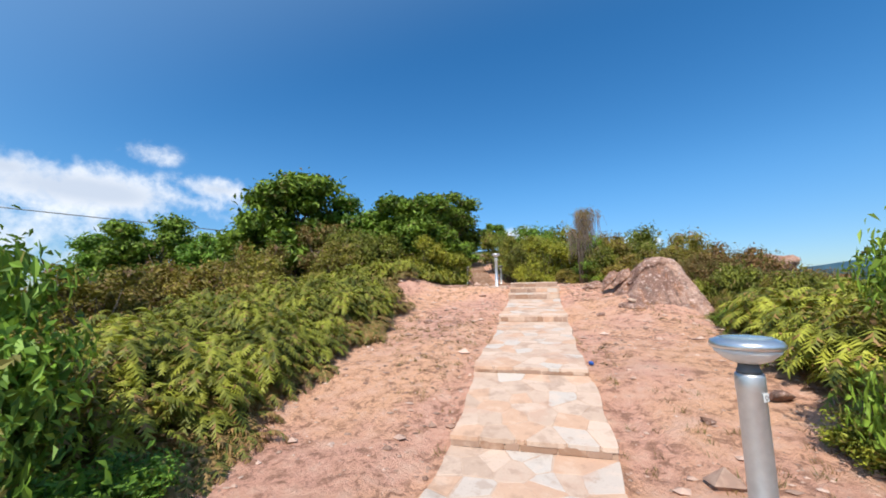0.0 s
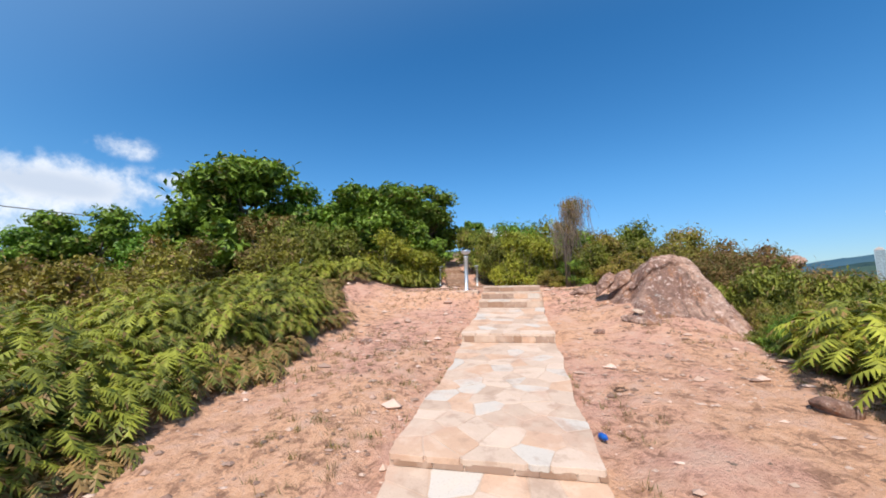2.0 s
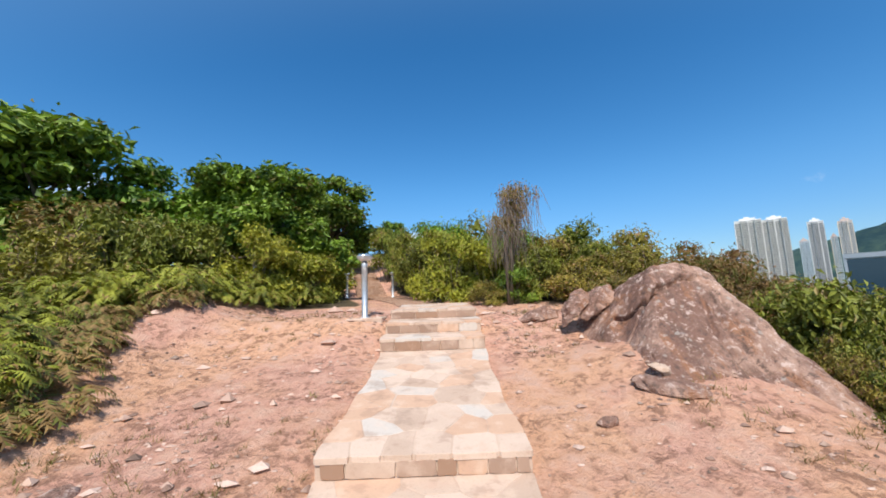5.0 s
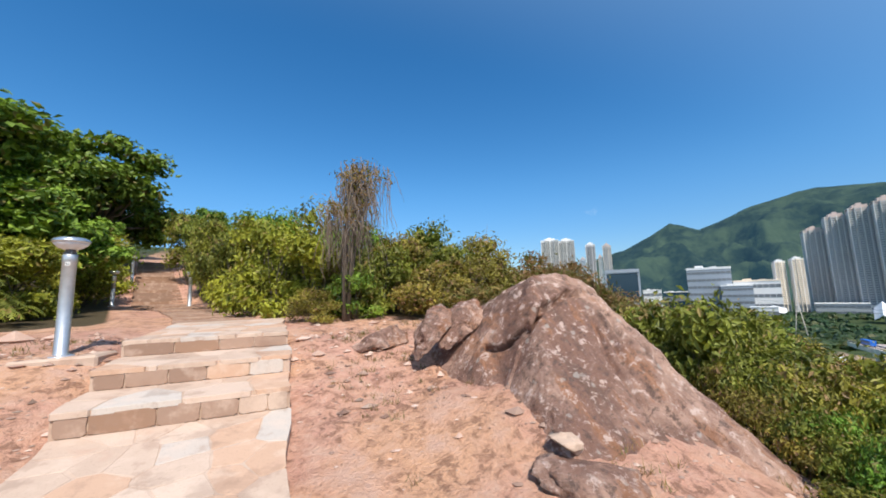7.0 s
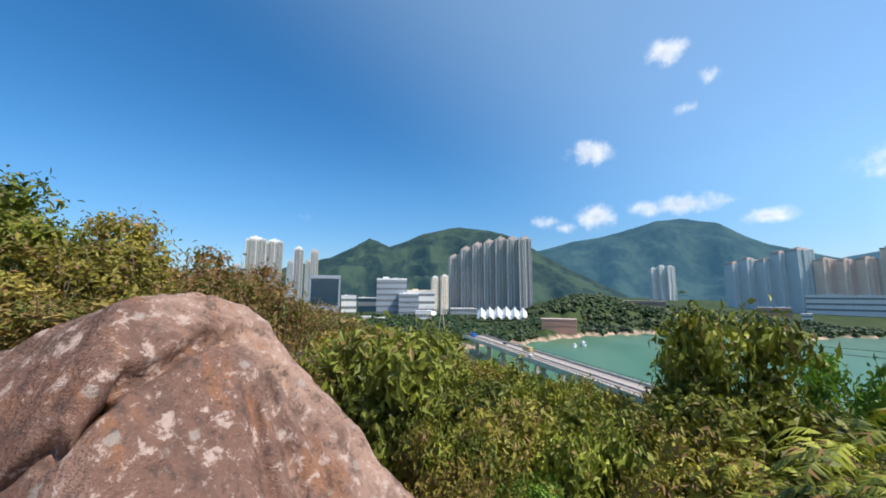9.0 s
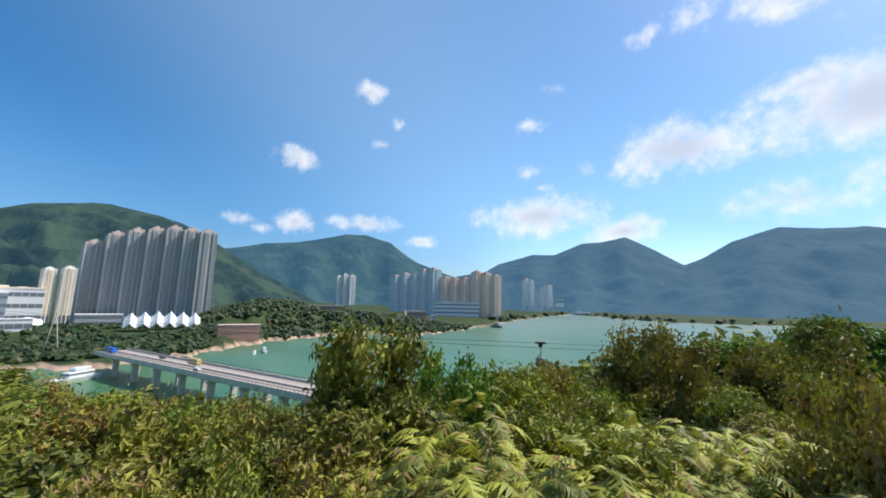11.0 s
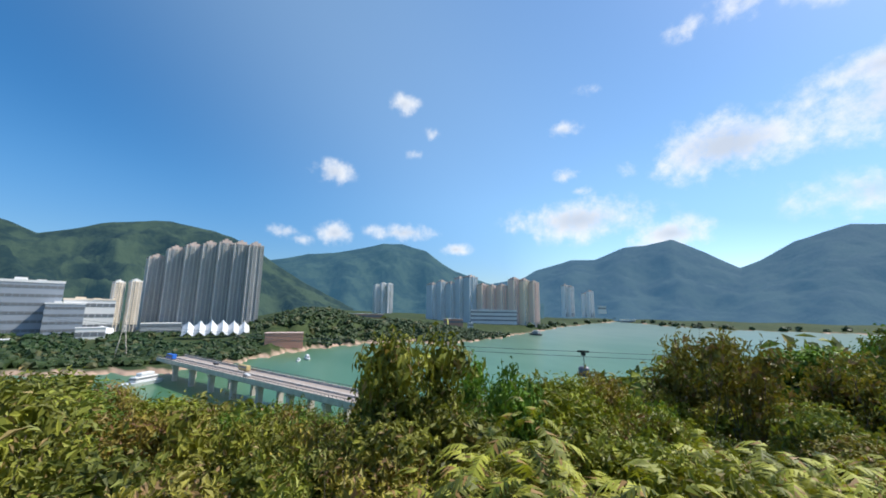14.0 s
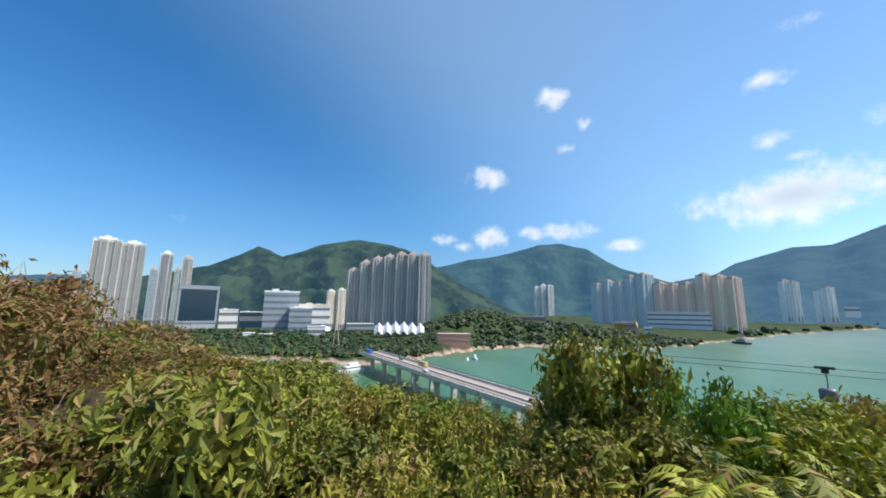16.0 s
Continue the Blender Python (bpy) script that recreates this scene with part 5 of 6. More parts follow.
# pylon of a power line by the water
p = spot(68.1, -6.7, 420)
ob = empty("pylon", "grey steel lattice pylon beside the water", "pylon")
H = 420 * (math.tan(radians(6.7)) - math.tan(radians(1.5)))
for sx in (-1, 1):
    for sy in (-1, 1):
        bm = bmesh.new()
        tube(bm, [(sx * 4.6, sy * 4.6, 0), (sx * 1.6, sy * 1.6, H * .62), (sx * .3, sy * .3, H)], [.34, .28, .2], 4)
        part("leg", bm, CONCRETE, ob)
for k in range(7):
    bm = bmesh.new()
    z0, z1 = H * k / 8, H * (k + 1) / 8
    r0, r1 = (4.6 - 3.0 * min(z / (H * .62), 1) - max(0, z / H - .62) * 3.4 for z in (z0, z1))
    for s in (-1, 1):
        tube(bm, [(-r0, s * r0, z0), (r1, s * r1, z1)], [.16, .16], 4)
        tube(bm, [(r0, s * r0, z0), (-r1, s * r1, z1)], [.16, .16], 4)
    part("brace", bm, CONCRETE, ob)
for z in (.70, .82, .94):
    bm = bmesh.new()
    tube(bm, [(-6, 0, H * z), (0, 0, H * z + .8), (6, 0, H * z)], [.15, .3, .15], 4)
    part("cross_arm", bm, CONCRETE, ob)
ob.matrix_basis = pose(p.x, p.y, p.z, 0, 0, 20)

# cableway: two ropes with one cabin
cab = spot(129.3, -5.65, 83)
run = Vector((math.cos(radians(129.3)), -math.sin(radians(129.3)), 0))
for k, (dz, bow) in enumerate(((0.0, 0.00012), (-.95, 0.00012))):
    bm = bmesh.new()
    pts = [cab + run * s + Vector((0, 0, dz + bow * s * s + 0.008 * s)) for s in range(-200, 241, 8)]
    tube(bm, pts, [.045] * len(pts), 4)
    me = bpy.data.meshes.new("cableway_rope")
    bm.to_mesh(me), bm.free()
    me.materials.append(STEEL_DARK)
    tagged(new("cableway_rope", me), "dark steel cableway rope strung over the bay", "cable", "cableway ropes")
ob = empty("cable_car", "dark cable car cabin hanging from the cableway ropes", "cable car")
bm = bmesh.new()
box(bm, -1.15, 1.15, -.16, .16, -.12, .28, .05)
box(bm, -.45, .45, -.13, .13, -.75, -.1, .05)
part("carriage", bm, INK, ob, smooth=False)
bm = bmesh.new()
tube(bm, [(0, 0, -.6), (.1, 0, -1.6), (.05, 0, -2.9)], [.09, .09, .09], 6)
part("hanger", bm, STEEL_DARK, ob)
bm = bmesh.new()
box(bm, -1.05, 1.05, -.95, .95, -4.9, -2.9, .35)
part("cabin", bm, plain("cabin_shell", rgb(.16, .15, .17), .35), ob)
bm = bmesh.new()
box(bm, -.85, .85, -.97, .97, -4.1, -3.3, .1)
part("window", bm, WIN_DARK, ob, smooth=False)
ob.matrix_basis = pose(*cab, 0, 0, math.degrees(math.atan2(run.y, run.x)))

# overhead line on the other side of the ridge
bm = bmesh.new()
pts = []
for s in range(-300, 301, 10):
    a = radians(-52)
    pts.append(Vector((70 * math.sin(a) + s * math.cos(a), 70 * math.cos(a) - s * math.sin(a), 13.3 + 0.00010 * s * s - 0.028 * s)))
tube(bm, pts, [.07] * len(pts), 4)
me = bpy.data.meshes.new("overhead_cable")
bm.to_mesh(me), bm.free()
me.materials.append(STEEL_DARK)
tagged(new("overhead_cable", me), "thin dark overhead cable against the sky", "cable")


def far_woods(name, label, n, az0, az1, d0, d1, size, mat, seed, keep):
    """Far trees as lumpy crowns, in one mesh."""
    rng = np.random.default_rng(seed)
    bm = bmesh.new()
    bmesh.ops.create_icosphere(bm, subdivisions=2, radius=1)
    bv = np.array([v.co[:] for v in bm.verts])
    bf = np.array([[v.index for v in f.verts] for f in bm.faces])
    bm.free()
    V, F, c = [], [], 0
    for i in range(n):
        az, d = rng.uniform(az0, az1), rng.uniform(d0, d1)
        x, y = 2.5 + d * math.sin(radians(az)), 8.3 + d * math.cos(radians(az))
        z, beyond, dd, u = land(x, y)
        if not keep(float(z), float(beyond), d, az):
            continue
        r = size * rng.uniform(.6, 1.3)
        v = bv * (1 + 0.28 * rng.normal(size=(len(bv), 1)))
        V.append(v * np.array([r, r, r * rng.uniform(.7, 1.0)]) + np.array([x, y, float(z) + r * .35]))
        F.append(bf + c)
        c += len(bv)
    ob = new(name, mesh_from(name, np.concatenate(V), np.concatenate(F), mat))
    return tagged(ob, label, "trees", kind="stuff")


WOODS = leaf_material("woods_far", rgb(.014, .032, .010), rgb(.045, .075, .020), rgb(.08, .085, .03), .12, .1)
far_woods("far_trees", "dark green trees along the far shore and knoll", 6500, 36, 122, 345, 760, 3.7, WOODS, 3,
          lambda z, b, d, az: b > 9 + (20 if az < 72 else 0) and b < (120 if az < 80 else 300) and not (82.5 < az < 88.6 and d < 545) and not (94 < az < 100 and 690 < d) and not (72 < az < 76 and d < 420) and not (72.5 < az < 82 and 520 < d < 590))
far_woods("far_trees", "dark green trees among the low buildings of the town", 2200, 38, 84, 400, 900, 3.6, WOODS, 6, lambda z, b, d, az: 100 < b < 300 and not (72 < az < 82 and 520 < d < 590) and not (82.5 < az))
far_woods("far_trees", "trees at the head of the bay", 500, 118, 160, 1000, 2300, 9.0, WOODS, 4, lambda z, b, d, az: 10 < b < 160)

# ---------------------------------------------------------------- plants: models
olive = Grove([bush_kind(100 + i, 1.0, 1.7, 24, 3700, .08, LEAF_OLIVE, low=.15, twiggy=14, label="olive-green scrub bush with some dry twigs") for i in range(4)], "olive scrub bushes")
green = Grove([bush_kind(120 + i, 1.0, 1.7, 24, 3700, .085, LEAF, low=.15, label="mid-green leafy bush on the slope") for i in range(4)], "green bushes")
bright = Grove([bush_kind(140 + i, 1.0, 1.7, 24, 3500, .09, LEAF_BRIGHT, slim=.5, low=.1, label="bright green broad-leaved bush") for i in range(4)], "bright green bushes")
dark = Grove([bush_kind(160 + i, 1.0, 1.7, 24, 3700, .085, LEAF_DARK, low=.12, label="dark green dense bush") for i in range(3)], "dark green bushes")
dry = Grove([bush_kind(180 + i, 1.0, 1.4, 18, 3000, .075, LEAF_DRY, slim=.35, low=.1, twiggy=16, sprigs=.2, label="brownish half-dry bush with fine twigs") for i in range(3)], "dry brown bushes")
trees = Grove([bush_kind(200 + i, 2.4, 5.6, 34, 13000, .20, LEAF_DARK, slim=.55, low=.3, lobe_r=(.17, .31), trunk=2.4, trunk_r=.13, name="tree", label="broad-leaved tree with a dense dark green crown", shell=.5) for i in range(3)], "broad-leaved trees")
brown_tree = bush_kind(230, 1.5, 3.2, 12, 3600, .12, LEAF_DRY, low=.25, trunk=1.2, trunk_r=.07, name="tree", label="small tree with browning leaves")

# ---- trees on the ridge beyond the ferns
trees.put(-12.8, 17.0, 1.25, top=8.3, label="tall broad-leaved tree with a dense dark green crown")
trees.put(-9.7, 19.4, 1.05, top=7.5)
trees.put(-15.8, 18.2, 1.0, top=6.6)
trees.put(-6.3, 18.6, .98, top=7.2, label="rounded broad-leaved tree beside the upper path")
trees.put(-4.6, 19.6, .66, .8)
trees.put(-6.9, 28.0, 1.25, top=9.6)
trees.put(-8.6, 26.0, .95, .95)
trees.put(-8.2, 34.5, .8, 1.0)
trees.put(-4.6, 40, .7, .9)
trees.put(-9.3, 21.4, .8, .7)
trees.put(-34, 25, 1.5, 1.0, z=.6)
trees.put(-29, 26.5, 1.3, .9, z=.8)
trees.put(-39, 25, 1.5, .9, z=.2)
trees.put(-25, 27, 1.2, .7, z=1.0)
brown_tree.matrix_basis = pose(-10.6, 15.6, land_z(-10.6, 15.6), 0, 0, 40)
brown_tree.scale = (1.1, 1.1, 1.05)
for x, y, s, t in ((-8.6, 15.6, 1.5, 1.1), (-13.8, 14.6, 1.5, 1.0), (-16.5, 16.5, 1.7, 1.0), (-7.2, 16.4, 1.3, 1.0), (-18, 18, 1.7, .9), (-15, 19.5, 1.7, 1.1)):
    green.put(x, y, s, t)
for x, y, s, t in ((-3.9, 16.6, 1.0, .95), (-4.6, 15.2, 1.1, 1.0), (-4.2, 18.0, .9, 1.1), (-5.2, 22.4, 1.2, 1.1), (-5.6, 24.6, 1.2, 1.1), (-6.6, 27, 1.2, 1.2), (-7.4, 30.0, 1.2, 1.0)):
    (green if int(y * 10) % 2 else bright).put(x, y, s, t)
for x, y, s, t in ((-9, 10, 1.3, .8), (-10.5, 12, 1.5, .85), (-12.5, 11, 1.5, .8), (-8.5, 8.0, 1.2, .8), (-10.5, 8.4, 1.4, .85), (-13, 8, 1.5, .8), (-15.5, 10.5, 1.7, .85), (-18, 13, 1.8, .9), (-7.8, 12.8, 1.2, .9),
                   (-8.2, 5.0, 1.3, .7), (-10.5, 5.2, 1.4, .7), (-7.8, 3.0, 1.2, .65), (-10, 2.0, 1.4, .65), (-13, 4.0, 1.6, .7), (-6.8, 1.0, 1.1, .7), (-9, -.8, 1.3, .7), (-12, 0, 1.4, .7), (-20, 15, 2, .8), (-17, 6, 1.8, .8), (-22, 10, 2, .7)):
    olive.put(x, y, s, t)
# tall bushes near the start
dark.put(-3.05, 1.2, .72, top=2.15, label="tall dark shrub close beside the path")
olive.put(-4.0, 1.9, .8, .75)
dark.put(-2.75, 1.65, .55, .62)
dark.put(2.8, 2.95, .54, top=2.45, label="tall green shrub with reddish young leaves")
dark.put(3.2, 2.4, .62, top=1.3)
bright.put(2.7, 3.5, .4, .6)
olive.put(3.5, 4.6, .7, .8)

# ---- scrub wall along the upper path and behind the boulder
for x, y, s, t, kind in ((1.15, 14.7, .85, 1.05, bright), (.55, 15.9, .95, 1.15, bright), (.0, 17.3, 1.0, 1.3, bright), (-.55, 19.0, 1.05, 1.35, green), (-1.0, 20.9, 1.15, 1.4, green), (-1.7, 23.4, 1.2, 1.5, green), (-2.8, 26.2, 1.3, 1.4, green),
                         (1.9, 15.4, 1.0, 1.1, dark), (1.4, 17.4, 1.15, 1.3, green), (.6, 19.8, 1.2, 1.4, dark), (2.3, 14.1, .8, .95, green), (2.9, 14.9, .95, 1.0, olive), (3.1, 13.5, .8, .72, olive), (1.75, 13.75, .55, .9, dark), (1.15, 13.7, .45, .75, olive),
                         (3.7, 12.75, .7, .65, dry), (4.2, 13.6, .95, .75, olive), (4.7, 12.3, .85, .7, dry), (3.5, 12.0, .5, .7, dry), (5.5, 13.2, 1.0, .72, dry), (4.6, 11.6, .65, 1.1, dry), (5.7, 12.6, .85, .7, dry), (4.5, 10.95, .5, 1.1, dry), (5.7, 11.1, .7, .68, olive),
                         (3.8, 15.6, 1.1, .8, green), (5.2, 15.2, 1.1, .7, olive), (6.6, 14.6, 1.2, .9, dry), (7.6, 13.2, 1.1, .5, dry), (6.2, 17.2, 1.2, 1.1, olive), (8.0, 16.4, 1.3, .9, dry), (4.4, 18.0, 1.3, 1.1, green), (7.2, 20.3, 1.2, 1.25, dark), (8.6, 19.0, 1.2, .8, olive), (10.2, 18.2, 1.3, .8, dry),
                         (11.2, 21.4, 1.4, .75, dark), (10.6, 20.0, 1.3, .7, olive), (2.6, 20.5, 1.3, 1.2, green), (9.4, 15.0, 1.3, .75, dry), (12.5, 19.5, 1.5, .7, olive), (1.2, 23.0, 1.4, 1.3, green), (4.5, 23, 1.5, 1.2, olive), (-.6, 27, 1.5, 1.3, dark)):
    kind.put(x, y, s, t)


def dead_tree(x, y, label):
    """A dead, leafless small tree draped with hanging dry creeper."""
    rng = np.random.default_rng(77)
    ob = empty("dead_tree", label, "tree")
    bm = bmesh.new()
    tops = []
    for k in range(7):
        a = rng.uniform(0, 6.28)
        r = rng.uniform(.2, .5)
        h = rng.uniform(2.25, 2.65)
        tip = Vector((math.cos(a) * r, math.sin(a) * r * .7, h))
        mid = Vector((math.cos(a) * r * .3, math.sin(a) * r * .3, h * .5)) + Vector(rng.normal(size=3) * .05)
        tube(bm, [(rng.normal() * .05, rng.normal() * .05, -.1), mid, tip], [.035, .024, .008], 5)
        tops.append(tip)
        for q in range(4):
            s = mid.lerp(tip, rng.uniform(.2, .9))
            e = s + Vector((rng.normal() * .2, rng.normal() * .2, rng.uniform(-.02, .16)))
            tube(bm, [s, s.lerp(e, .5) + Vector(rng.normal(size=3) * .03), e], [.012, .008, .003], 4)
            tops.append(e)
    part("trunk", bm, BARK, ob)
    bm = bmesh.new()
    for t in tops:
        for q in range(11):
            p = t + Vector(rng.normal(size=3) * .09)
            pts, w = [p], Vector((rng.normal() * .12, rng.normal() * .12, 0))
            L = rng.uniform(.3, 1.1)
            for i in range(1, 5):
                pts.append(p + w * i / 4 + Vector((rng.normal() * .025, rng.normal() * .025, -L * i / 4)))
            tube(bm, pts, [.006, .005, .005, .004, .002], 3)
    part("hanging_creeper", bm, TWIG, ob, "grey-brown dry hanging creeper")
    c = np.array([[*(t + Vector(rng.normal(size=3) * .085))] for t in tops for q in range(80)])
    v, f = leaves(c, rng.normal(size=c.shape) + np.array([0, 0, .5]), .055, rng, .4, .5)
    part_mesh("dry_leaves", mesh_from("dry_leaves", v, f, LEAF_DRY), ob, "withered brown leaves on the tips")
    ob.matrix_basis = pose(x, y, land_z(x, y), 0, 0, 0)


dead_tree(1.62, 13.6, "leafless grey-brown dead tree hung with dry creeper")

# ---- shrubs on the slope towards the bay
green.put(7.7, 6.8, .98, top=2.5, label="tall loose green shrub standing above the scrub")
dark.put(9.4, 4.7, .95, top=1.75)
bright.put(8.6, 3.4, 1.1, top=1.15), bright.put(9.8, 2.6, 1.2, top=1.3)
olive.put(8.4, -1.0, 1.35, top=2.3, label="broad rounded olive bush on the slope"), olive.put(10.8, 1.0, 1.2, top=1.15), olive.put(7.3, -2.0, 1.2, top=2.0), olive.put(10.4, -2.2, 1.4, top=2.1)
green.put(7.2, -4.4, 1.3, top=2.6), green.put(6.2, -2.4, 1.0, top=2.1), bright.put(5.6, -.9, 1.0, top=1.6), dark.put(8.2, -7.0, 1.4, top=2.4)
trees.put(8.4, -11.0, .8, top=2.4), trees.put(5.0, -13.0, .8, top=4.3), trees.put(11.0, -9.2, .7, top=1.6)
olive.put(3.75, 4.1, .52, top=2.32, label="dense olive shrub beside the path"), green.put(3.6, 3.4, .55, .95)
olive.put(5.4, 1.4, .9, .8), dark.put(2.6, 0.2, .5, .6), green.put(6.0, .6, 1.0, .9)
green.put(5.3, 9.7, .8, top=1.85, label="glossy olive-green shrub beside the boulder"), olive.put(4.9, 8.75, .62, top=1.35), olive.put(6.3, 9.2, .95, top=1.5), green.put(4.35, 8.0, .45, .7)
for x, y, s, t in ((4.5, 9.35, .46, 1.75), (4.15, 8.75, .36, 1.55), (5.0, 9.2, .52, 1.78), (4.75, 8.2, .5, 1.55), (5.4, 8.5, .6, 1.62), (5.2, 7.5, .6, 1.5), (5.9, 7.8, .65, 1.55), (6.6, 8.4, .75, 1.5), (4.5, 7.3, .42, 1.45), (6.5, 7.3, .6, 1.4), (4.05, 8.3, .3, 1.4), (4.6, 10.0, .5, 2.0), (7.3, 8.0, .8, 1.4), (5.8, 6.6, .55, 1.35),
                   (4.02, 9.2, .34, 1.68), (3.98, 8.9, .30, 1.5), (4.25, 9.6, .36, 1.8), (3.86, 8.55, .27, 1.3), (4.3, 8.0, .34, 1.38), (3.95, 7.95, .26, 1.15)):
    (olive if int(x * 100) % 3 else green).put(x, y, s, top=t)
rng = np.random.default_rng(42)
taken = [(7.8, 6.75), (9.6, 4.6), (8.3, 3.6), (8.8, -.6), (5.35, 9.65), (6.3, 9.2), (3.95, 4.05), (5.1, 11.3), (6, 12), (7.6, 13.2), (6.6, 14.6)]
kinds = [olive, olive, green, green, dark, bright]
tries = 0
while len(taken) < 190 and tries < 6000:
    tries += 1
    d = rng.uniform(2.9, 34) ** 1.0
    az = rng.uniform(40, 150)
    x, y = 2.4 + d * math.sin(radians(az)), 8.2 + d * math.cos(radians(az))
    s = rng.uniform(.55, .95) * (1 + d / 30)
    if any(math.hypot(x - a, y - b) < .62 * s + .42 for a, b in taken) or x < 4.2:
        continue
    ceiling = 2.85 - d * math.tan(radians(np.interp(az, [40, 46, 52, 60, 66, 71, 81, 92, 104, 118, 128, 150], [2.5, 3.8, 5.2, 7.0, 8.2, 10.5, 12.3, 14.0, 11.5, 12.5, 11.5, 8.5])))
    if az > 110 and d < 9:
        ceiling = 2.85 - d * math.tan(radians(15))
    ground = land_z(x, y)
    tall = (ceiling - ground) / (1.7 * s)
    if tall < .35:
        continue
    taken.append((x, y))
    k = kinds[rng.integers(6 if d > 7 else 4)]
    if az > 118 and d < 6.5:
        continue
    if az < 58 and rng.random() < .6:
        k = dry
    k.put(x, y, s, min(tall, 2.0) * rng.uniform(.84, 1.02), turn=rng.uniform(0, 360))


# low shrubs among the slope's ferns
for i in range(64):
    x, y = rng.uniform(4.1, 9.6), rng.uniform(-.6, 7.2)
    if math.hypot(x - 2.45, y - 8.2) < 2.8:
        continue
    (bright, olive, bright, green)[i % 4].put(x, y, rng.uniform(.42, .7), top=land_z(x, y) + rng.uniform(.75, 1.15))
# low scrub at the foot of the boulder, on the bay's side
for i in range(26):
    x, y = rng.uniform(3.6, 4.6), rng.uniform(7.5, 9.6)
    if y > 8.4 + 1.3 * (x - 3.6):
        continue
    (olive, green, dark)[i % 3].put(x, y, rng.uniform(.24, .36), top=1.42 + .15 * (y - 8) + rng.uniform(-.1, .1))


def slope_woods():
    """The woods lower on the slope, where single bushes cannot be told apart."""
    rng = np.random.default_rng(9)
    C, N = [], []
    for i in range(620):
        d, az = rng.uniform(22, 120), rng.uniform(20, 176)
        x, y = 2.4 + d * math.sin(radians(az)), 8.2 + d * math.cos(radians(az))
        r = rng.uniform(1.8, 3.6)
        z = land_z(x, y)
        k = 260
        q = rng.normal(size=(k, 3))
        q /= np.linalg.norm(q, axis=1, keepdims=True)
        q[:, 2] = np.abs(q[:, 2])
        C.append(q * np.array([r, r, r * .9]) * rng.uniform(.75, 1.05, (k, 1)) + np.array([x, y, z + .2]))
        N.append(q + rng.normal(size=(k, 3)) * .4)
    v, f = leaves(np.concatenate(C), np.concatenate(N), .62, rng, .6, .2)
    tagged(new("slope_woods", mesh_from("slope_woods", v, f, LEAF)), "dense green woods on the lower slope", "trees", kind="stuff")


slope_woods()

# ---- ferns
def bank_edge(y):
    return np.interp(y, [2, 5.5, 6.5, 9.3, 11, 13, 15.5], [-3.1, -3.2, -3.3, -3.9, -4.5, -4.1, -3.1])


def left_bank(x, y, rng):
    edge = bank_edge(y) - .22 * np.sin(y * 1.3) - .15 * np.sin(y * 3.1)
    return (x < edge) & (rng.uniform(size=x.shape) < np.interp(edge - x, [0, .4, 4.5], [.7, 1, .45])) & ~((y < 2.0) & (rng.uniform(size=x.shape) < .4))


def fern_bank(name, label, n, x0, x1, y0, y1, keep, seed, length, mat=LEAF_FERN, top=.75, each=46):
    """Domed clumps of fronds, each frond leaning out from its clump."""
    c, rng = scatter_land(n, x0, x1, y0, y1, keep, seed)
    k = len(c)
    high = top * (.45 + .55 * rng.uniform(0, 1, k)) * (.72 + .55 * fractal(c[:, 0] * 1.3, c[:, 1] * 1.3, seed, 3))
    wide = rng.uniform(.16, .36, k)
    i = np.repeat(np.arange(k), each)
    a, q = rng.uniform(0, 2 * math.pi, len(i)), np.sqrt(rng.uniform(0, 1, len(i)))
    s = c[i] + np.stack([np.cos(a) * q * wide[i], np.sin(a) * q * wide[i], high[i] * (1 - .55 * q * q) * rng.uniform(.55, 1, len(i))], -1)
    tagged(new(name, fern_mesh(name, s, mat, length, seed, a + rng.normal(size=len(i)) * .5)), label, "ferns", kind="stuff")


fern_bank("fern_bank", "thick bank of yellow-green ferns beside the path", 620, -8, -2.6, 1.0, 15.5, left_bank, 6, .26, top=1.0)
fern_bank("fern_bank", "yellow-green ferns along the path's edge", 190, 2.7, 5.6, 3.6, 8.3,
          lambda x, y, rng: (x > 3.2 + .18 * np.sin(y * 2.3) + .25 * smooth01(y, 7.2, 8.4)) & (np.hypot(x - 2.45, y - 8.2) > 1.25) & (y < 7.4), 7, .30, top=1.4)
fern_bank("fern_bank", "low yellow-green ferns over the slope", 400, 4.0, 10.5, -.5, 8.0,
          lambda x, y, rng: (np.hypot(x - 2.45, y - 8.2) > 2.4) & (x > 3.6) & (y < 6.9), 8, .20, top=1.05)
fern_bank("dry_fern", "brown dead fern and litter under the bank", 240, -5.4, -2.5, .6, 12, lambda x, y, rng: (x < bank_edge(y) + .2 - .15 * np.sin(y * 1.9)) & (x > bank_edge(y) - .8), 12, .26, LEAF_DRY, .25)


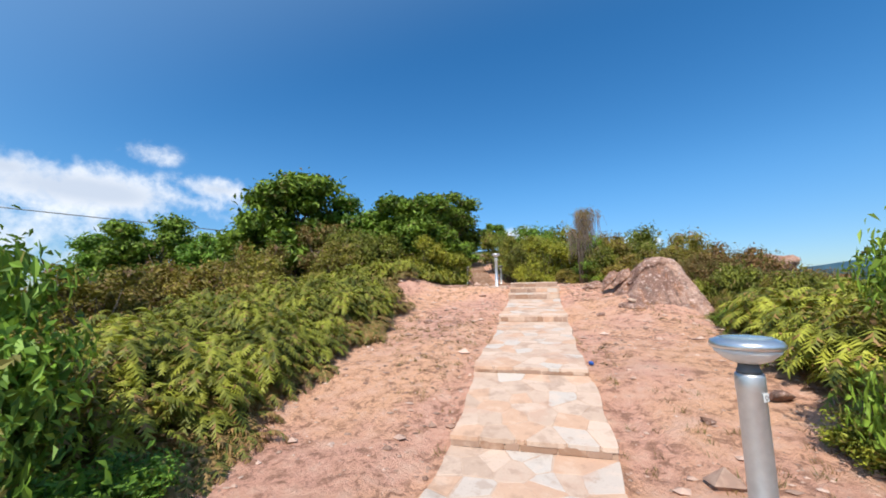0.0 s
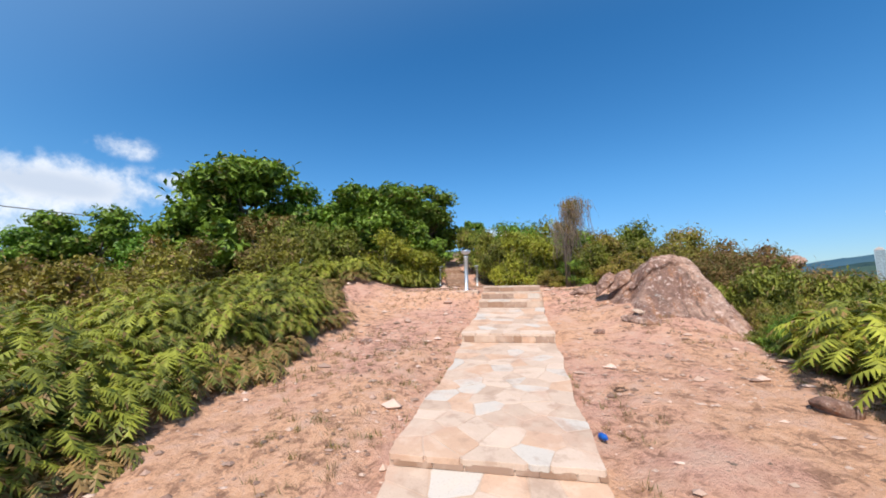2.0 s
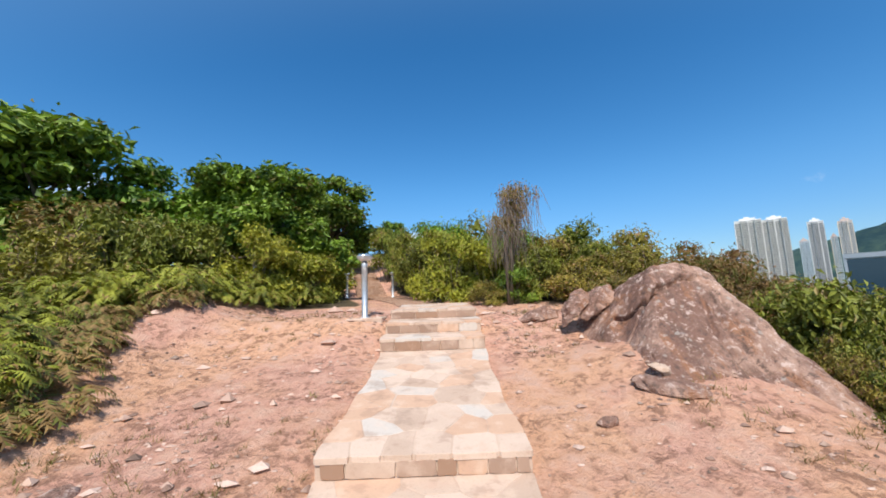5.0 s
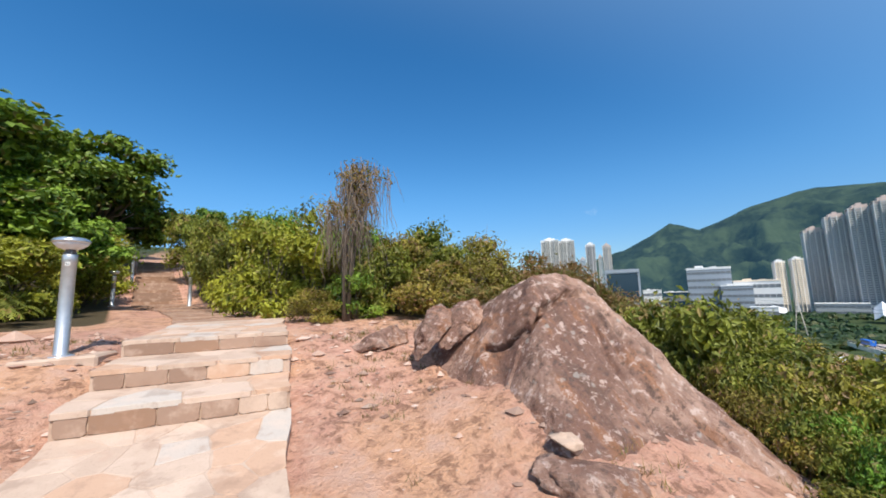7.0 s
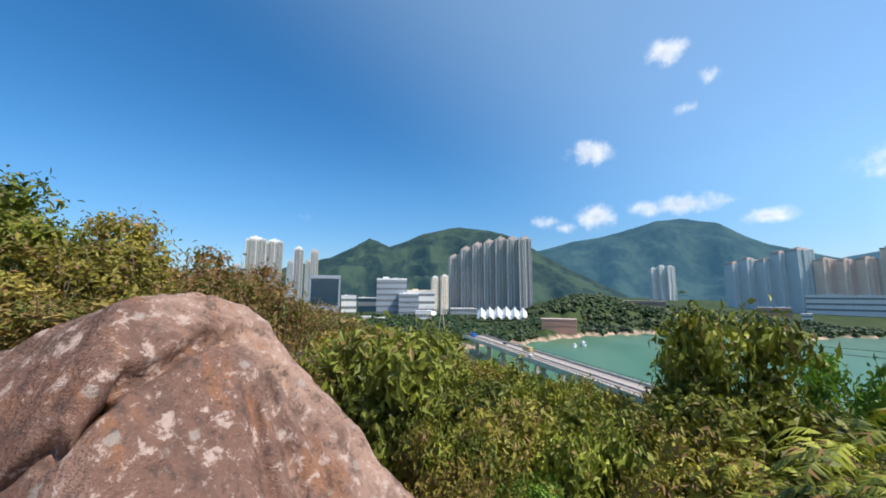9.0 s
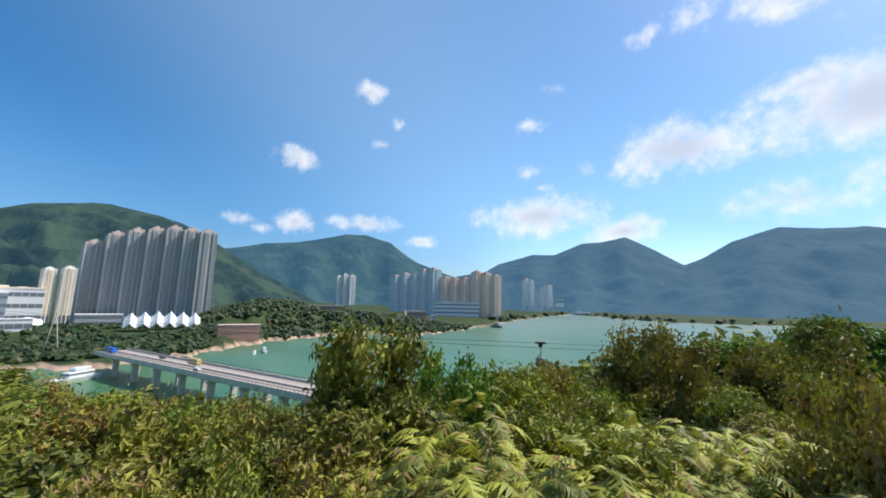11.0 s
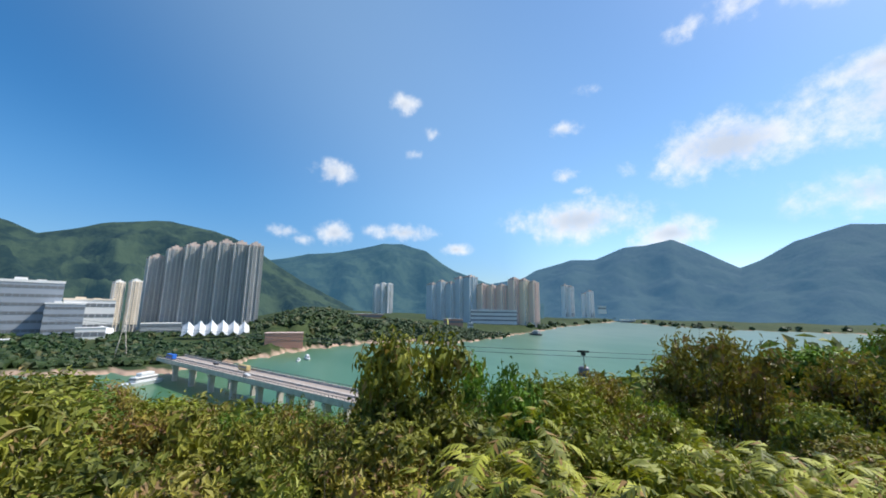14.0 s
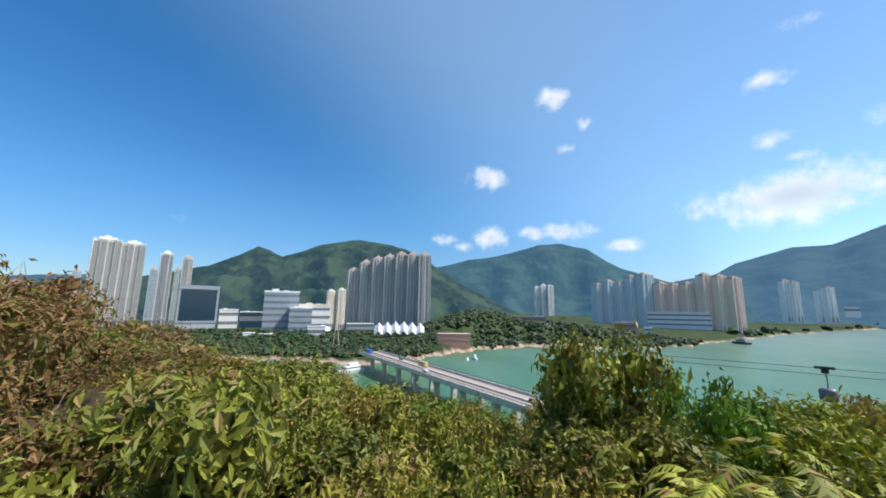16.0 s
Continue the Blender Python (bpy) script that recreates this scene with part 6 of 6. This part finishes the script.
# ---- stones and dry tufts on the dirt
def pebbles(name, label, n, seed, size, mat=PEBBLE, bunched=False):
    s, rng = scatter_land(n, -4.6, 3.4, -.8, 13.4, lambda x, y, r: (np.abs(x) > .76) & ((fractal(x * 1.7, y * 1.4, 9, 4) > .08) if bunched else (r.uniform(size=x.shape) < .35 + .65 * (fractal(x * 1.3, y * 1.3, 5, 3) > .0))), seed)
    base = np.array([[0, 0, 1.], [.9, 0, .25], [.28, .86, .3], [-.73, .53, .2], [-.7, -.5, .3], [.3, -.85, .22], [0, 0, -.6]])
    tri = np.array([[0, 1, 2], [0, 2, 3], [0, 3, 4], [0, 4, 5], [0, 5, 1], [6, 2, 1], [6, 3, 2], [6, 4, 3], [6, 5, 4], [6, 1, 5]])
    k = len(s)
    r = size * rng.lognormal(0, .5, (k, 1, 1))
    a = rng.uniform(0, 6.28, k)
    rot = np.zeros((k, 3, 3))
    rot[:, 0, 0], rot[:, 0, 1], rot[:, 1, 0], rot[:, 1, 1], rot[:, 2, 2] = np.cos(a), -np.sin(a), np.sin(a), np.cos(a), 1
    v = (base[None] * (1 + .22 * rng.normal(size=(k, 7, 1)))) @ rot
    v = v * r * np.stack([rng.uniform(.8, 1.4, k), rng.uniform(.7, 1.1, k), rng.uniform(.4, .8, k)], -1)[:, None, :] + s[:, None, :]
    f = (np.arange(k)[:, None, None] * 7 + tri[None]).reshape(-1, 3)
    tagged(new(name, mesh_from(name, v.reshape(-1, 3), f, mat)), label, "gravel", kind="stuff")


pebbles("gravel", "loose pinkish gravel and stone chips on bare dirt", 8400, 31, .014)
pebbles("dirt_clods", "dark crumbs of soil and dead leaves on bare dirt", 3600, 33, .018, CLOD, True)
pebbles("broken_stones", "scattered brown broken stones on bare dirt", 900, 32, .036)


def tufts(name, label, n, seed, mat, keep, size):
    s, rng = scatter_land(n, -4.4, 3.6, -.6, 13, keep, seed)
    V, F, c = [], [], 0
    k = len(s)
    for b in range(14):
        az, L = rng.uniform(0, 6.28, k), size * rng.uniform(.5, 1.3, k)
        d = np.stack([np.cos(az), np.sin(az), rng.uniform(.5, 1.6, k)], -1) * L[:, None]
        w = np.stack([-np.sin(az), np.cos(az), np.zeros(k)], -1) * (size * .07)
        o = s + rng.normal(size=(k, 3)) * np.array([.03, .03, 0])
        V += [o - w, o + w, o + d]
        j = np.arange(k)
        F.append(np.stack([c + j, c + k + j, c + 2 * k + j], -1))
        c += 3 * k
    tagged(new(name, mesh_from(name, np.concatenate(V), np.concatenate(F), mat)), label, "grass", kind="stuff")


tufts("dry_grass", "small tufts of dry brown grass on the dirt", 2200, 51, LEAF_DRY, lambda x, y, r: (np.abs(x) > .74) & (fractal(x * 1.1, y * .8, 9, 3) > .05), .05)
tufts("weeds", "little green weeds beside the stone path", 340, 52, LEAF, lambda x, y, r: (np.abs(np.abs(x) - .95) < .28) & (y > 4) & (y < 11) & (fractal(x * 2, y * 1.5, 3, 3) > .1), .06)
